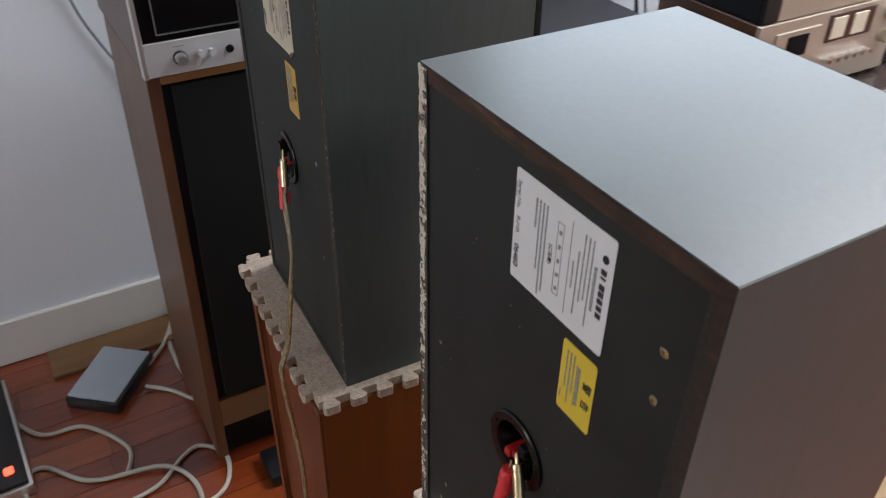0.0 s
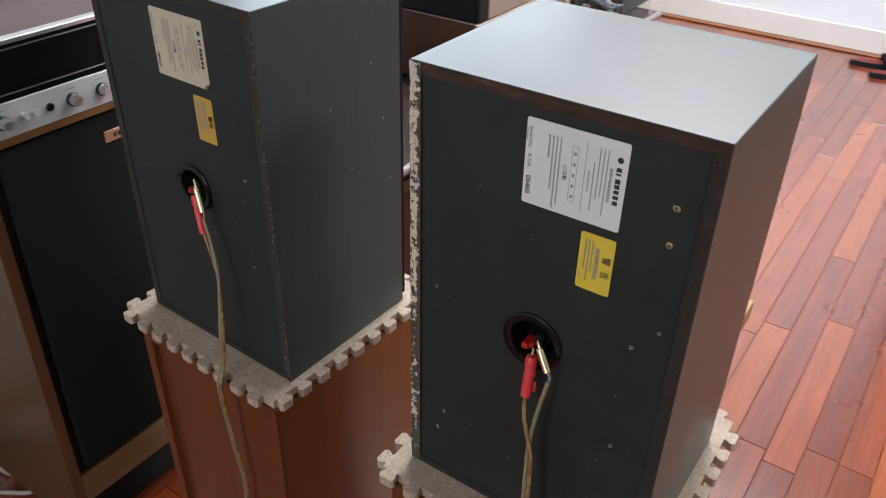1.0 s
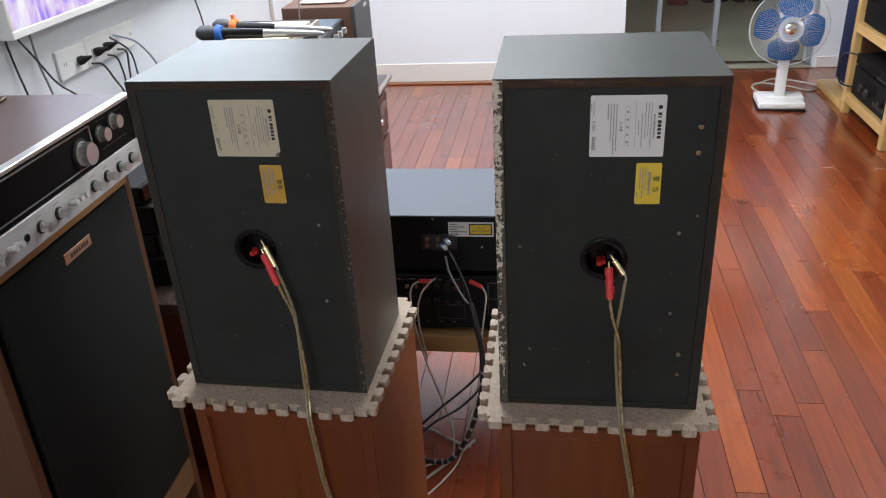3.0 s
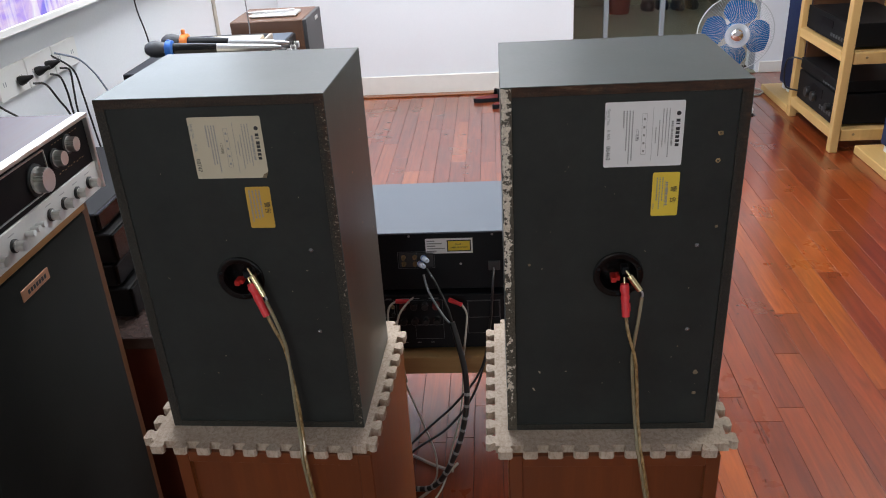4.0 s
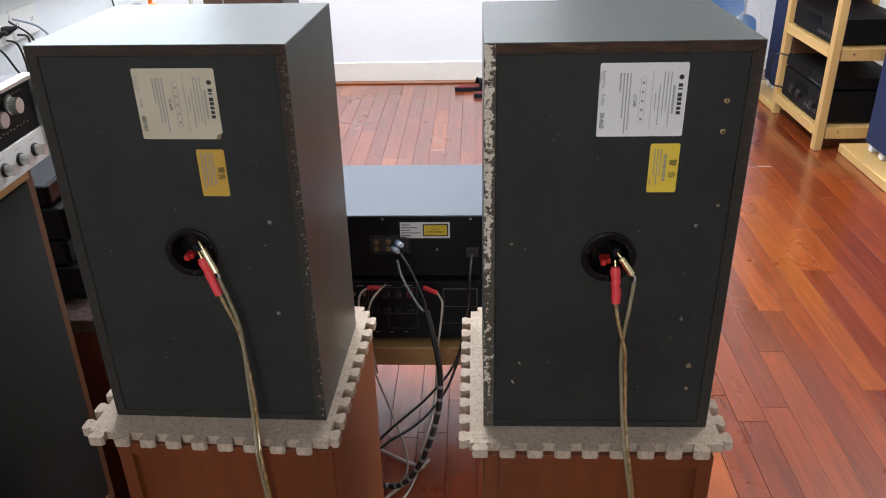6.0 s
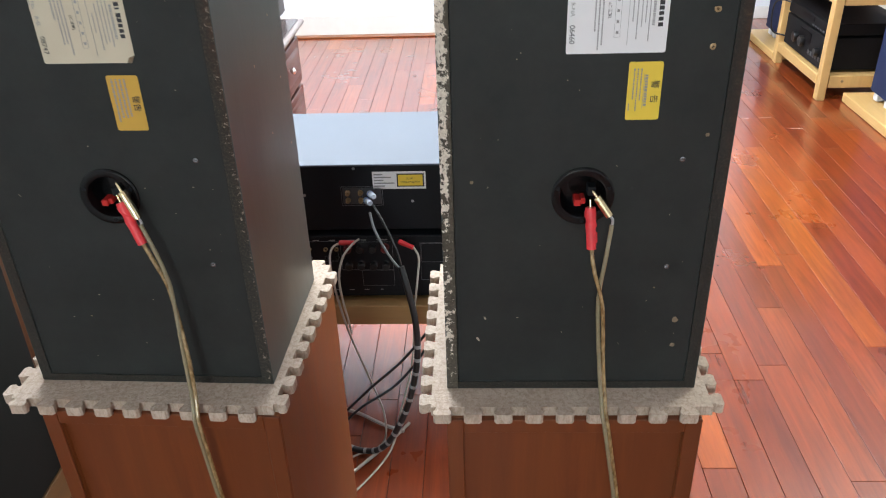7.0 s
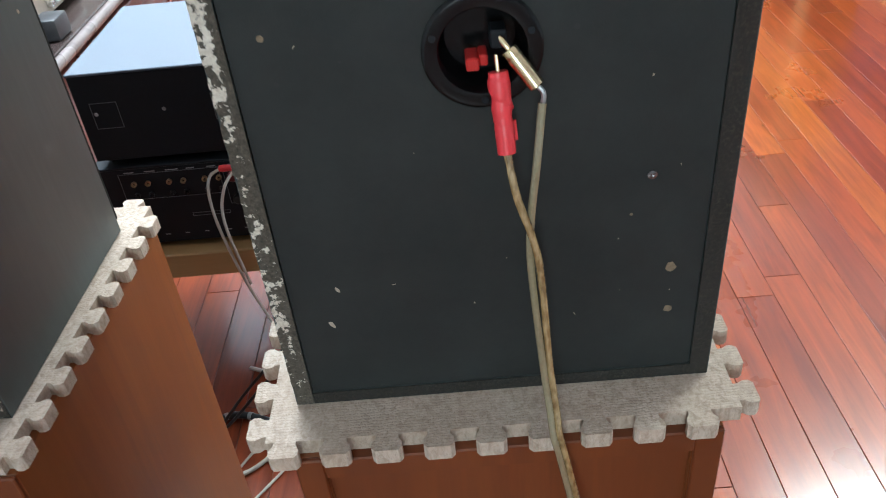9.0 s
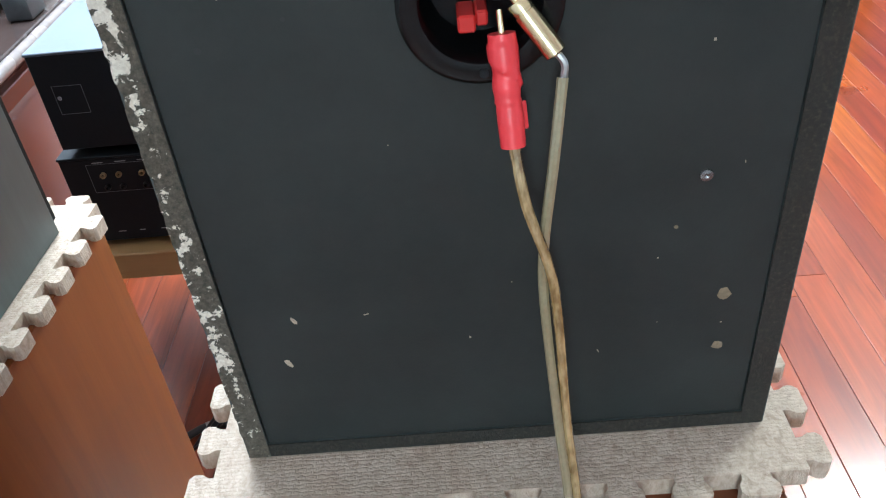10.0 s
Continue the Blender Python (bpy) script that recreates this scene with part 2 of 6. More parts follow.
def clear_material(name, colour, rough, trans=1.0):
    n = Nodes(name)
    n.base(colour)
    n.set(rough=rough, trans=trans, ior=1.45)
    return n.mat


M = {
    "floor": floor_material(),
    "floor_orange": floor_material("orange_hardwood", 1.25),
    "joint": plain("dark_joint", (0.022, 0.009, 0.006), 0.8),
    "wall": plain("white_wall_paint", (0.76, 0.79, 0.83), 0.75, vary=0.03, scale=140, bump=0.08, coarse=1.2),
    "ceiling": plain("white_ceiling_paint", (0.82, 0.82, 0.82), 0.85, vary=0.02, scale=90, bump=0.05),
    "skirting": plain("cream_skirting", (0.73, 0.71, 0.67), 0.35, vary=0.05, scale=20, bump=0.03),
    "vinyl": vinyl_material(),
    "panel": panel_material(),
    "rim": rim_material("painted_board_edge", 0, 1.0, 0.5),
    "rim_worn": rim_material("worn_board_edge", 2, 1.0, 0.7),
    "rim_dull": rim_material("dull_board_edge", 0, 0.4, 0.55),
    "rim_chipped": rim_material("chipped_board_edge", 1),
    "core": plain("raw_chipboard", (0.42, 0.34, 0.26), 0.9, vary=0.35, scale=400, bump=0.8),
    "bare_board": plain("bare_hardboard", (0.22, 0.165, 0.105), 0.9, vary=0.3, scale=500, bump=0.6),
    "foam": foam_material(),
    "cherry": wooden("red_brown_veneer", (0.115, 0.023, 0.004), (0.235, 0.061, 0.011), rough=0.45, coat=0.12),
    # lit copy of the red-brown veneer: side light put into the colour
    "cherry_lit": wooden("lit_red_brown_veneer", (0.17, 0.045, 0.008), (0.32, 0.100, 0.020), rough=0.38, coat=0.25),
    "walnut": wooden("walnut_veneer", (0.070, 0.027, 0.010), (0.150, 0.062, 0.025), rough=0.42),
    "walnut_top": wooden("walnut_case", (0.045, 0.018, 0.014), (0.105, 0.044, 0.032), (1, 0.06, 1), rough=0.40),
    "oak_trim": wooden("golden_trim", (0.26, 0.12, 0.035), (0.40, 0.20, 0.07), (1, 0.06, 1), rough=0.4),
    "dark_oak": wooden("darker_golden_trim", (0.13, 0.065, 0.022), (0.24, 0.12, 0.045), (1, 0.06, 1), rough=0.5),
    "pine": wooden("pale_pine", (0.62, 0.37, 0.125), (0.80, 0.535, 0.22), rough=0.42, scale=30),
    "pine_y": wooden("pale_pine_along", (0.62, 0.37, 0.125), (0.80, 0.535, 0.22), (1, 0.06, 1), rough=0.42, scale=30),
    "mahogany": wooden("red_mahogany", (0.085, 0.020, 0.013), (0.125, 0.030, 0.018), (1, 0.1, 1), rough=0.32, coat=0.3),
    "bench": wooden("bench_wood", (0.34, 0.19, 0.07), (0.5, 0.31, 0.13), (0.06, 1, 1), rough=0.45),
    "stone": plain("polished_stone", (0.05, 0.035, 0.032), 0.2, vary=0.4, scale=60, bump=0.0, coat=0.1),
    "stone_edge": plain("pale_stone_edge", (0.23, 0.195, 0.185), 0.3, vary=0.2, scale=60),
    "grille": plain("black_grille_cloth", (0.0115, 0.0125, 0.0115), 0.92, vary=0.35, scale=600, bump=0.5, spec=0.2),
    "black": plain("black_plastic", (0.008, 0.008, 0.009), 0.38, vary=0.2, scale=90, bump=0.04),
    "black_matt": plain("black_steel", (0.0065, 0.0085, 0.0115), 0.5, vary=0.2, scale=200, bump=0.08, spec=0.25),
    "gloss_black": plain("glossy_black_plastic", (0.004, 0.004, 0.0045), 0.22, vary=0.2, scale=90, bump=0.02, spec=0.28),
    "charcoal": plain("charcoal_plastic", (0.05, 0.052, 0.056), 0.45, vary=0.15, scale=120),
    "hammer": plain("grey_lid_steel", (0.095, 0.115, 0.145), 0.55, 0.0, vary=0.06, scale=300, bump=0.06),
    "satin": plain("satin_aluminium", (0.66, 0.66, 0.655), 0.45, 0.25, vary=0.04, scale=200, bump=0.02),
    "silver": plain("brushed_aluminium", (0.72, 0.71, 0.69), 0.30, 0.9, vary=0.05, scale=120, bump=0.03),
    "champagne": plain("champagne_aluminium", (0.56, 0.49, 0.41), 0.38, 0.6, vary=0.05, scale=120, bump=0.03),
    "chrome": plain("polished_chrome", (0.8, 0.8, 0.8), 0.12, 1.0, vary=0.03, bump=0),
    "brass": plain("gold_plating", (0.80, 0.66, 0.40), 0.2, 1.0, vary=0.06, scale=80, bump=0.03),
    "old_brass": plain("tarnished_brass", (0.38, 0.27, 0.14), 0.45, 0.6, vary=0.3, scale=400),
    "steel": plain("dull_steel", (0.42, 0.42, 0.42), 0.35, 0.9, vary=0.15, scale=300),
    "dark_steel": plain("blackened_steel", (0.20, 0.20, 0.205), 0.25, 0.8, vary=0.2, scale=300),
    "rack_black": plain("matt_black_fascia", (0.007, 0.007, 0.008), 0.6, vary=0.2, scale=150, bump=0.05, spec=0.2),
    "box_wood": wooden("worn_brown_veneer", (0.11, 0.050, 0.028), (0.20, 0.098, 0.055), (0.06, 1, 1), rough=0.45),
    "ink_mid": plain("dark_grey_ink", (0.30, 0.30, 0.30), 0.6, vary=0.1, bump=0),
    "dial": plain("dark_dial_glass", (0.006, 0.005, 0.006), 0.5, vary=0.1, bump=0, spec=0.1),
    "red": plain("red_plastic", (0.52, 0.018, 0.015), 0.38, vary=0.08, scale=60, bump=0.05),
    "dark_red": plain("dark_red_plastic", (0.12, 0.008, 0.008), 0.4, vary=0.08, bump=0.02),
    "red_tape": plain("red_insulating_tape", (0.78, 0.045, 0.055), 0.36, vary=0.10, scale=90, bump=0.15),
    "label": plain("white_sticker", (0.82, 0.82, 0.83), 0.42, vary=0.03, scale=60, bump=0.02),
    "label_old": plain("yellowed_sticker", (0.60, 0.535, 0.40), 0.5, vary=0.06, scale=40, bump=0.05),
    "yellow": plain("yellow_sticker", (0.82, 0.60, 0.06), 0.42, vary=0.05, scale=60, bump=0.02),
    "ochre": plain("ochre_sticker", (0.60, 0.36, 0.05), 0.45, vary=0.08, scale=40, bump=0.03),
    "ink": plain("black_ink", (0.03, 0.03, 0.035), 0.6, vary=0.1, bump=0),
    "ink_pale": plain("grey_ink", (0.36, 0.36, 0.36), 0.6, vary=0.1, bump=0),
    "copper_plate": plain("copper_badge", (0.62, 0.34, 0.22), 0.35, 0.6, vary=0.06),
    "white": plain("white_plastic", (0.78, 0.78, 0.77), 0.35, vary=0.03, bump=0.02),
    "white_cable": plain("white_cable_sheath", (0.47, 0.43, 0.37), 0.45, vary=0.06),
    "black_cable": plain("black_cable_sheath", (0.014, 0.014, 0.015), 0.4, vary=0.1),
    "grey_cable": plain("grey_cable_sheath", (0.16, 0.17, 0.18), 0.4, vary=0.1),
    "band": plain("pale_grey_braid", (0.32, 0.33, 0.33), 0.5, vary=0.25, scale=700, bump=0.3),
    "blue": plain("blue_plastic", (0.02, 0.12, 0.45), 0.35, vary=0.06),
    "orange": plain("orange_plastic", (0.85, 0.22, 0.03), 0.4, vary=0.06),
    "navy": plain("navy_cloth", (0.008, 0.022, 0.085), 0.85, vary=0.2, scale=500, bump=0.4),
    "slate": plain("slate_plastic", (0.06, 0.072, 0.095), 0.4, vary=0.1),
    "grey_box": plain("grey_enclosure", (0.26, 0.29, 0.32), 0.4, vary=0.06),
    "adapter_lid": plain("blue_grey_lid", (0.36, 0.40, 0.46), 0.35, vary=0.06),
    "cream": plain("cream_card", (0.62, 0.55, 0.42), 0.6, vary=0.06),
    "hall_paint": plain("olive_hall_paint", (0.23, 0.23, 0.17), 0.6),
    "dull_red": plain("dull_red_cloth", (0.16, 0.02, 0.02), 0.7),
    "pale_plug": plain("pale_blue_metal", (0.62, 0.70, 0.80), 0.25, 0.2, vary=0.05, bump=0),
    "silver_blue": plain("silver_blue_sheath", (0.22, 0.28, 0.36), 0.3, 0.1, vary=0.1),
    "tile": plain("olive_floor_tile", (0.33, 0.325, 0.26), 0.3, vary=0.08, scale=8),
    "screen": screen_material(),
    "glass": clear_material("door_glass", (0.86, 0.9, 0.86), 0.03),
    "fan_blue": clear_material("blue_fan_blade", (0.008, 0.16, 0.48), 0.10, 0.25),
    "wire": plain("clear_grille_wire", (0.66, 0.70, 0.73), 0.2, 0.1, vary=0.02, bump=0),
    "pad": plain("white_foam_block", (0.75, 0.75, 0.76), 0.8, vary=0.04),
}


def cable_material():
    """Clear yellowed sheath over twisted copper."""
    n = Nodes("clear_speaker_cable")
    tw = n.noise(300, 3, 0.5, n.mapped((1, 1, 0.35)))
    n.base(n.ramp(tw, (0.35, (0.20, 0.125, 0.045)), (0.65, (0.44, 0.315, 0.15))))
    n.set(rough=0.25, metal=0.1, coat=0.8, coat_rough=0.1)
    return n.mat


M["cable"] = cable_material()
M["cable_tin"] = plain("clear_tinned_cable", (0.30, 0.262, 0.160), 0.22, 0.15, vary=0.2, scale=300, bump=0.1, coat=0.7)
led = Nodes("red_indicator")
led.base((0.7, 0.03, 0.02))
led.bsdf.inputs["Emission Color"].default_value = (1, 0.08, 0.04, 1)
led.bsdf.inputs["Emission Strength"].default_value = 3.0
M["led"] = led.mat

# ---------------------------------------------------------------- shapes


def box(bm, lo, hi, bevel=0.0, seg=1, m=None):
    lo, hi = Vector(lo), Vector(hi)
    made = bmesh.ops.create_cube(bm, size=1.0)["verts"]
    mid, size = (lo + hi) / 2, hi - lo
    for v in made:
        v.co = Vector((v.co.x * size.x, v.co.y * size.y, v.co.z * size.z)) + mid
    if bevel:
        edges = list({e for v in made for e in v.link_edges})
        out = bmesh.ops.bevel(bm, geom=edges, offset=bevel, segments=seg, affect="EDGES", profile=0.5)
        made = list({v for f in out["faces"] for v in f.verts} | {v for v in made if v.is_valid})
    if m is not None:
        bmesh.ops.transform(bm, matrix=m, verts=made)
    return bm


def cyl(bm, a, b, r0, r1=None, seg=20, caps=True):
    a, b = Vector(a), Vector(b)
    r1 = r0 if r1 is None else r1
    m = Matrix.Translation((a + b) / 2) @ (b - a).to_track_quat("Z", "Y").to_matrix().to_4x4()
    bmesh.ops.create_cone(bm, cap_ends=caps, segments=seg, radius1=r0, radius2=r1, depth=(b - a).length, matrix=m)
    return bm


def lathe(bm, rows, seg=32, m=None, closed=False):
    """Rows of (radius, height) turned round z."""
    rings = []
    for r, z in rows:
        rings.append([bm.verts.new((r * math.cos(2 * math.pi * k / seg), r * math.sin(2 * math.pi * k / seg), z)) for k in range(seg)])
    for p, q in zip(rings, rings[1:]):
        for k in range(seg):
            bm.faces.new((p[k], p[(k + 1) % seg], q[(k + 1) % seg], q[k]))
    if not closed:
        if rows[0][0] > 0:
            bm.faces.new(rings[0][::-1])
        if rows[-1][0] > 0:
            bm.faces.new(rings[-1])
    if m is not None:
        bmesh.ops.transform(bm, matrix=m, verts=[v for ring in rings for v in ring])
    return bm


def smooth_line(points, per=8):
    """A Catmull-Rom line through the points."""
    pts = [Vector(p) for p in points]
    pts = [2 * pts[0] - pts[1]] + pts + [2 * pts[-1] - pts[-2]]
    out = []
    for a, b, c, d in zip(pts, pts[1:], pts[2:], pts[3:]):
        for k in range(per):
            t = k / per
            out.append(0.5 * (2 * b + (c - a) * t + (2 * a - 5 * b + 4 * c - d) * t * t + (3 * b - a - 3 * c + d) * t ** 3))
    return out + [pts[-2]]


def tube(bm, points, radius, seg=8, per=8, flat=1.0, radii=None):
    line = smooth_line(points, per)
    normal = Vector((0.0, 0.0, 1.0))
    rings = []
    for i, p in enumerate(line):
        d = (line[min(i + 1, len(line) - 1)] - line[max(i - 1, 0)]).normalized()
        side = d.cross(normal)
        if side.length < 0.05:
            side = d.cross(Vector((0.0, 1.0, 0.0)))
        side.normalize()
        normal = side.cross(d).normalized()
        r = radius if radii is None else radii(i / (len(line) - 1)) * radius
        rings.append([bm.verts.new(p + side * math.cos(a) * r + normal * math.sin(a) * r * flat) for a in (2 * math.pi * k / seg for k in range(seg))])
    for p, q in zip(rings, rings[1:]):
        for k in range(seg):
            bm.faces.new((p[k], p[(k + 1) % seg], q[(k + 1) % seg], q[k]))
    bm.faces.new(rings[0][::-1])
    bm.faces.new(rings[-1])
    return bm


def prism(bm, outline, z0, z1):
    """An outline in x and y drawn up from z0 to z1."""
    low = [bm.verts.new((x, y, z0)) for x, y in outline]
    high = [bm.verts.new((x, y, z1)) for x, y in outline]
    bm.faces.new(low[::-1])
    bm.faces.new(high)
    n = len(outline)
    for k in range(n):
        bm.faces.new((low[k], low[(k + 1) % n], high[(k + 1) % n], high[k]))
    return bm


def to_mesh(name, bm, material, angle=35):
    bmesh.ops.recalc_face_normals(bm, faces=bm.faces[:])
    for f in bm.faces:
        f.smooth = True
    me = bpy.data.meshes.new(name)
    bm.to_mesh(me)
    bm.free()
    me.set_sharp_from_angle(angle=radians(angle))
    for m in material if isinstance(material, (list, tuple)) else [material]:
        me.materials.append(m)
    return me


def part(name, bm, material, parent, label="", at=None):
    """One mesh under a thing or a part."""
    ob = new(name, bm if isinstance(bm, bpy.types.Mesh) else to_mesh(name, bm, material))
    ob.parent = parent
    if at is not None:
        ob.matrix_basis = at
    return tagged(ob, label)


def single(name, bm, material, label, category, kind="", group="", at=None):
    """A thing that is one mesh."""
    ob = new(name, to_mesh(name, bm, material))
    if at is not None:
        ob.matrix_basis = at
    return tagged(ob, label, category, group, kind)


def thing(name, label, category, at=None, group="", kind=""):
    ob = new(name)
    ob.empty_display_size = 0.05
    if at is not None:
        ob.matrix_basis = at
    return tagged(ob, label, category, group, kind)


def lettering(body, size, depth=0.0):
    curve = bpy.data.curves.new("lettering", "FONT")
    curve.body, curve.size, curve.extrude = body, size, depth
    curve.align_x, curve.align_y = "CENTER", "CENTER"
    ob = bpy.data.objects.new("lettering", curve)
    scene.collection.objects.link(ob)
    bpy.context.view_layer.update()
    me = bpy.data.meshes.new_from_object(ob.evaluated_get(bpy.context.evaluated_depsgraph_get()))
    bpy.data.objects.remove(ob)
    return me


def B():
    return bmesh.new()


# ---------------------------------------------------------------- the room
def wall_box(name, lo, hi, material=M["wall"], label="white painted plaster wall", category="wall"):
    return single(name, box(B(), lo, hi), material, label, category, "structure")


def wall_with_opening(name, lo, hi, axis, a0, a1, z0, z1, label):
    """A wall with one window opening between a0 and a1 along its length."""
    bm = B()
    lo, hi = list(lo), list(hi)
    for p, q, s, t in ((lo[axis], a0, lo[2], hi[2]), (a1, hi[axis], lo[2], hi[2]), (a0, a1, lo[2], z0), (a0, a1, z1, hi[2])):
        l2, h2 = lo[:], hi[:]
        l2[axis], h2[axis], l2[2], h2[2] = p, q, s, t
        box(bm, l2, h2)
    return single(name, bm, M["wall"], label, "wall", "structure")


wall_box("wall_west", (LEFT_X - 0.15, BACK_Y - 0.15, 0), (LEFT_X, FAR_Y + 0.2, TOP_Z))
wall_box("wall_north", (LEFT_X, FAR_Y, 0), (0.465, FAR_Y + 0.2, TOP_Z))
wall_box("wall_north_east", (1.60, 4.16, 0), (RIGHT_X, 4.36, TOP_Z))
wall_box("wall_over_door", (0.465, 4.17, 2.15), (1.60, 4.36, TOP_Z))
wall_box("wall_east", (RIGHT_X, BACK_Y - 0.15, 0), (RIGHT_X + 0.2, 4.36, TOP_Z))
# The opening is made up and out of view; it houses the rear fill.
wall_with_opening("wall_south", (LEFT_X, BACK_Y - 0.2, 0), (RIGHT_X, BACK_Y, TOP_Z), 0, -0.60, 0.20, 0.9, 1.9, "white painted wall with an added, unseen opening for the fill light")
wall_box("ceiling", (LEFT_X - 0.15, BACK_Y - 0.2, TOP_Z), (RIGHT_X + 0.2, 4.36, TOP_Z + 0.15), M["ceiling"], "plain white ceiling", "ceiling")


def skirting(lo, hi):
    bm = box(B(), lo, hi, 0.004)
    return single("baseboard", bm, M["skirting"], "cream glazed baseboard along the white wall", "baseboard", "structure")


skirting((LEFT_X, BACK_Y, 0.0), (LEFT_X + 0.012, FAR_Y - 0.012, 0.12))
skirting((LEFT_X, FAR_Y - 0.012, 0.0), (0.477, FAR_Y, 0.12))
skirting((0.465, FAR_Y, 0.0), (0.477, 4.14, 0.12))
skirting((1.62, 4.148, 0.0), (RIGHT_X, 4.16, 0.07))
single("trim", box(B(), (LEFT_X + 0.012, FAR_Y - 0.062, 0.0), (0.477, FAR_Y - 0.012, 0.010), 0.003), M["cherry_lit"], "red-brown wooden strip along the foot of the baseboard", "trim", "structure")

lamp_body = thing("ceiling_light", "square white ceiling light panel", "ceiling light")
part("frame", box(B(), (1.57, 1.17, TOP_Z - 0.04), (2.63, 2.23, TOP_Z), 0.004), M["white"], lamp_body)
lamp_body = thing("ceiling_light", "long white ceiling light panel", "ceiling light")
part("frame", box(B(), (-0.98, 1.22, TOP_Z - 0.04), (0.18, 2.98, TOP_Z), 0.004), M["white"], lamp_body)

# the glazed door at the end, and the hall behind it
door = thing("door_1", "glazed sliding door with slim steel stiles", "door", kind="structure")
part("threshold", box(B(), (0.478, 4.14, 0.0), (1.60, 4.24, 0.012), 0.004), M["hall_paint"], door)
for x in (0.668, 1.005, 1.57):
    part("stile", box(B(), (x, 4.175, 0.018), (x + 0.028, 4.215, 2.15), 0.004), M["grey_box"], door)
for x0, x1 in ((0.478, 0.668), (0.696, 1.005), (1.033, 1.57)):
    p = part("pane", box(B(), (x0, 4.191, 0.018), (x1, 4.197, 2.15)), M["glass"], door)
    p.visible_shadow = False
part("top_rail", box(B(), (0.5, 4.17, 2.11), (1.6, 4.22, 2.15)), M["steel"], door)
single("hall_floor", box(B(), (0.2, 4.36, -0.05), (1.9, 6.6, -0.002)), M["tile"], "pale olive tiled hall floor", "floor", "structure")
bm = B()
box(bm, (0.1, 4.36, -0.05), (0.2, 6.7, TOP_Z))
box(bm, (1.9, 4.36, -0.05), (2.0, 6.7, TOP_Z))
box(bm, (0.2, 6.6, -0.05), (1.9, 6.7, TOP_Z))
box(bm, (0.1, 4.36, TOP_Z), (2.0, 6.7, TOP_Z + 0.1))
single("hall_wall", bm, M["hall_paint"], "dim olive walls of the hall behind the glass", "wall", "structure")

# ---------------------------------------------------------------- bookshelf loudspeakers
BASE_Z = 0.65


def bars(bm, x0, z_lo, z_hi, width, count, pitch, y, rng):
    """Unreadable lines of print that run down a sticker turned on its side."""
    for k in range(count):
        end = z_lo + (z_hi - z_lo) * rng.uniform(0.0, 0.35)
        z = z_hi
        while z > end:
            run = rng.uniform(0.0007, 0.0021)
            box(bm, (x0 - k * pitch - width, y, max(z - run, end - 0.001)), (x0 - k * pitch, y + 0.0002, z))
            z -= run + 0.0006


def sticker(bm, x0, x1, z0, z1, y, r=0.002, curl=False):
    pts = []
    for cx, cz, a0 in ((x1 - r, z1 - r, 0), (x0 + r, z1 - r, 90), (x0 + r, z0 + r, 180), (x1 - r, z0 + r, 270)):
        if curl and a0 == 270:
            pts += [(x1 - 0.008, z0), (x1, z0 + 0.007)]
            continue
        pts += [(cx + r * math.cos(radians(a0 + a)), cz + r * math.sin(radians(a0 + a))) for a in (0, 30, 60, 90)]
    front = [bm.verts.new((x, y - 0.0003, z)) for x, z in pts]
    back = [bm.verts.new((x, y, z)) for x, z in pts]
    bm.faces.new(front)
    bm.faces.new(back[::-1])
    n = len(pts)
    for k in range(n):
        bm.faces.new((front[k], back[k], back[(k + 1) % n], front[(k + 1) % n]))


def turned_text(body, size, x, y, z, material, parent, name="print"):
    me = lettering(body, size, 0.0001)
    me.materials.append(material)
    ob = new(name, me)
    ob.parent = parent
    ob.matrix_basis = Matrix.Translation((x, y, z)) @ Matrix(((0, 1, 0, 0), (0, 0, -1, 0), (-1, 0, 0, 0), (0, 0, 0, 1)))
    return ob


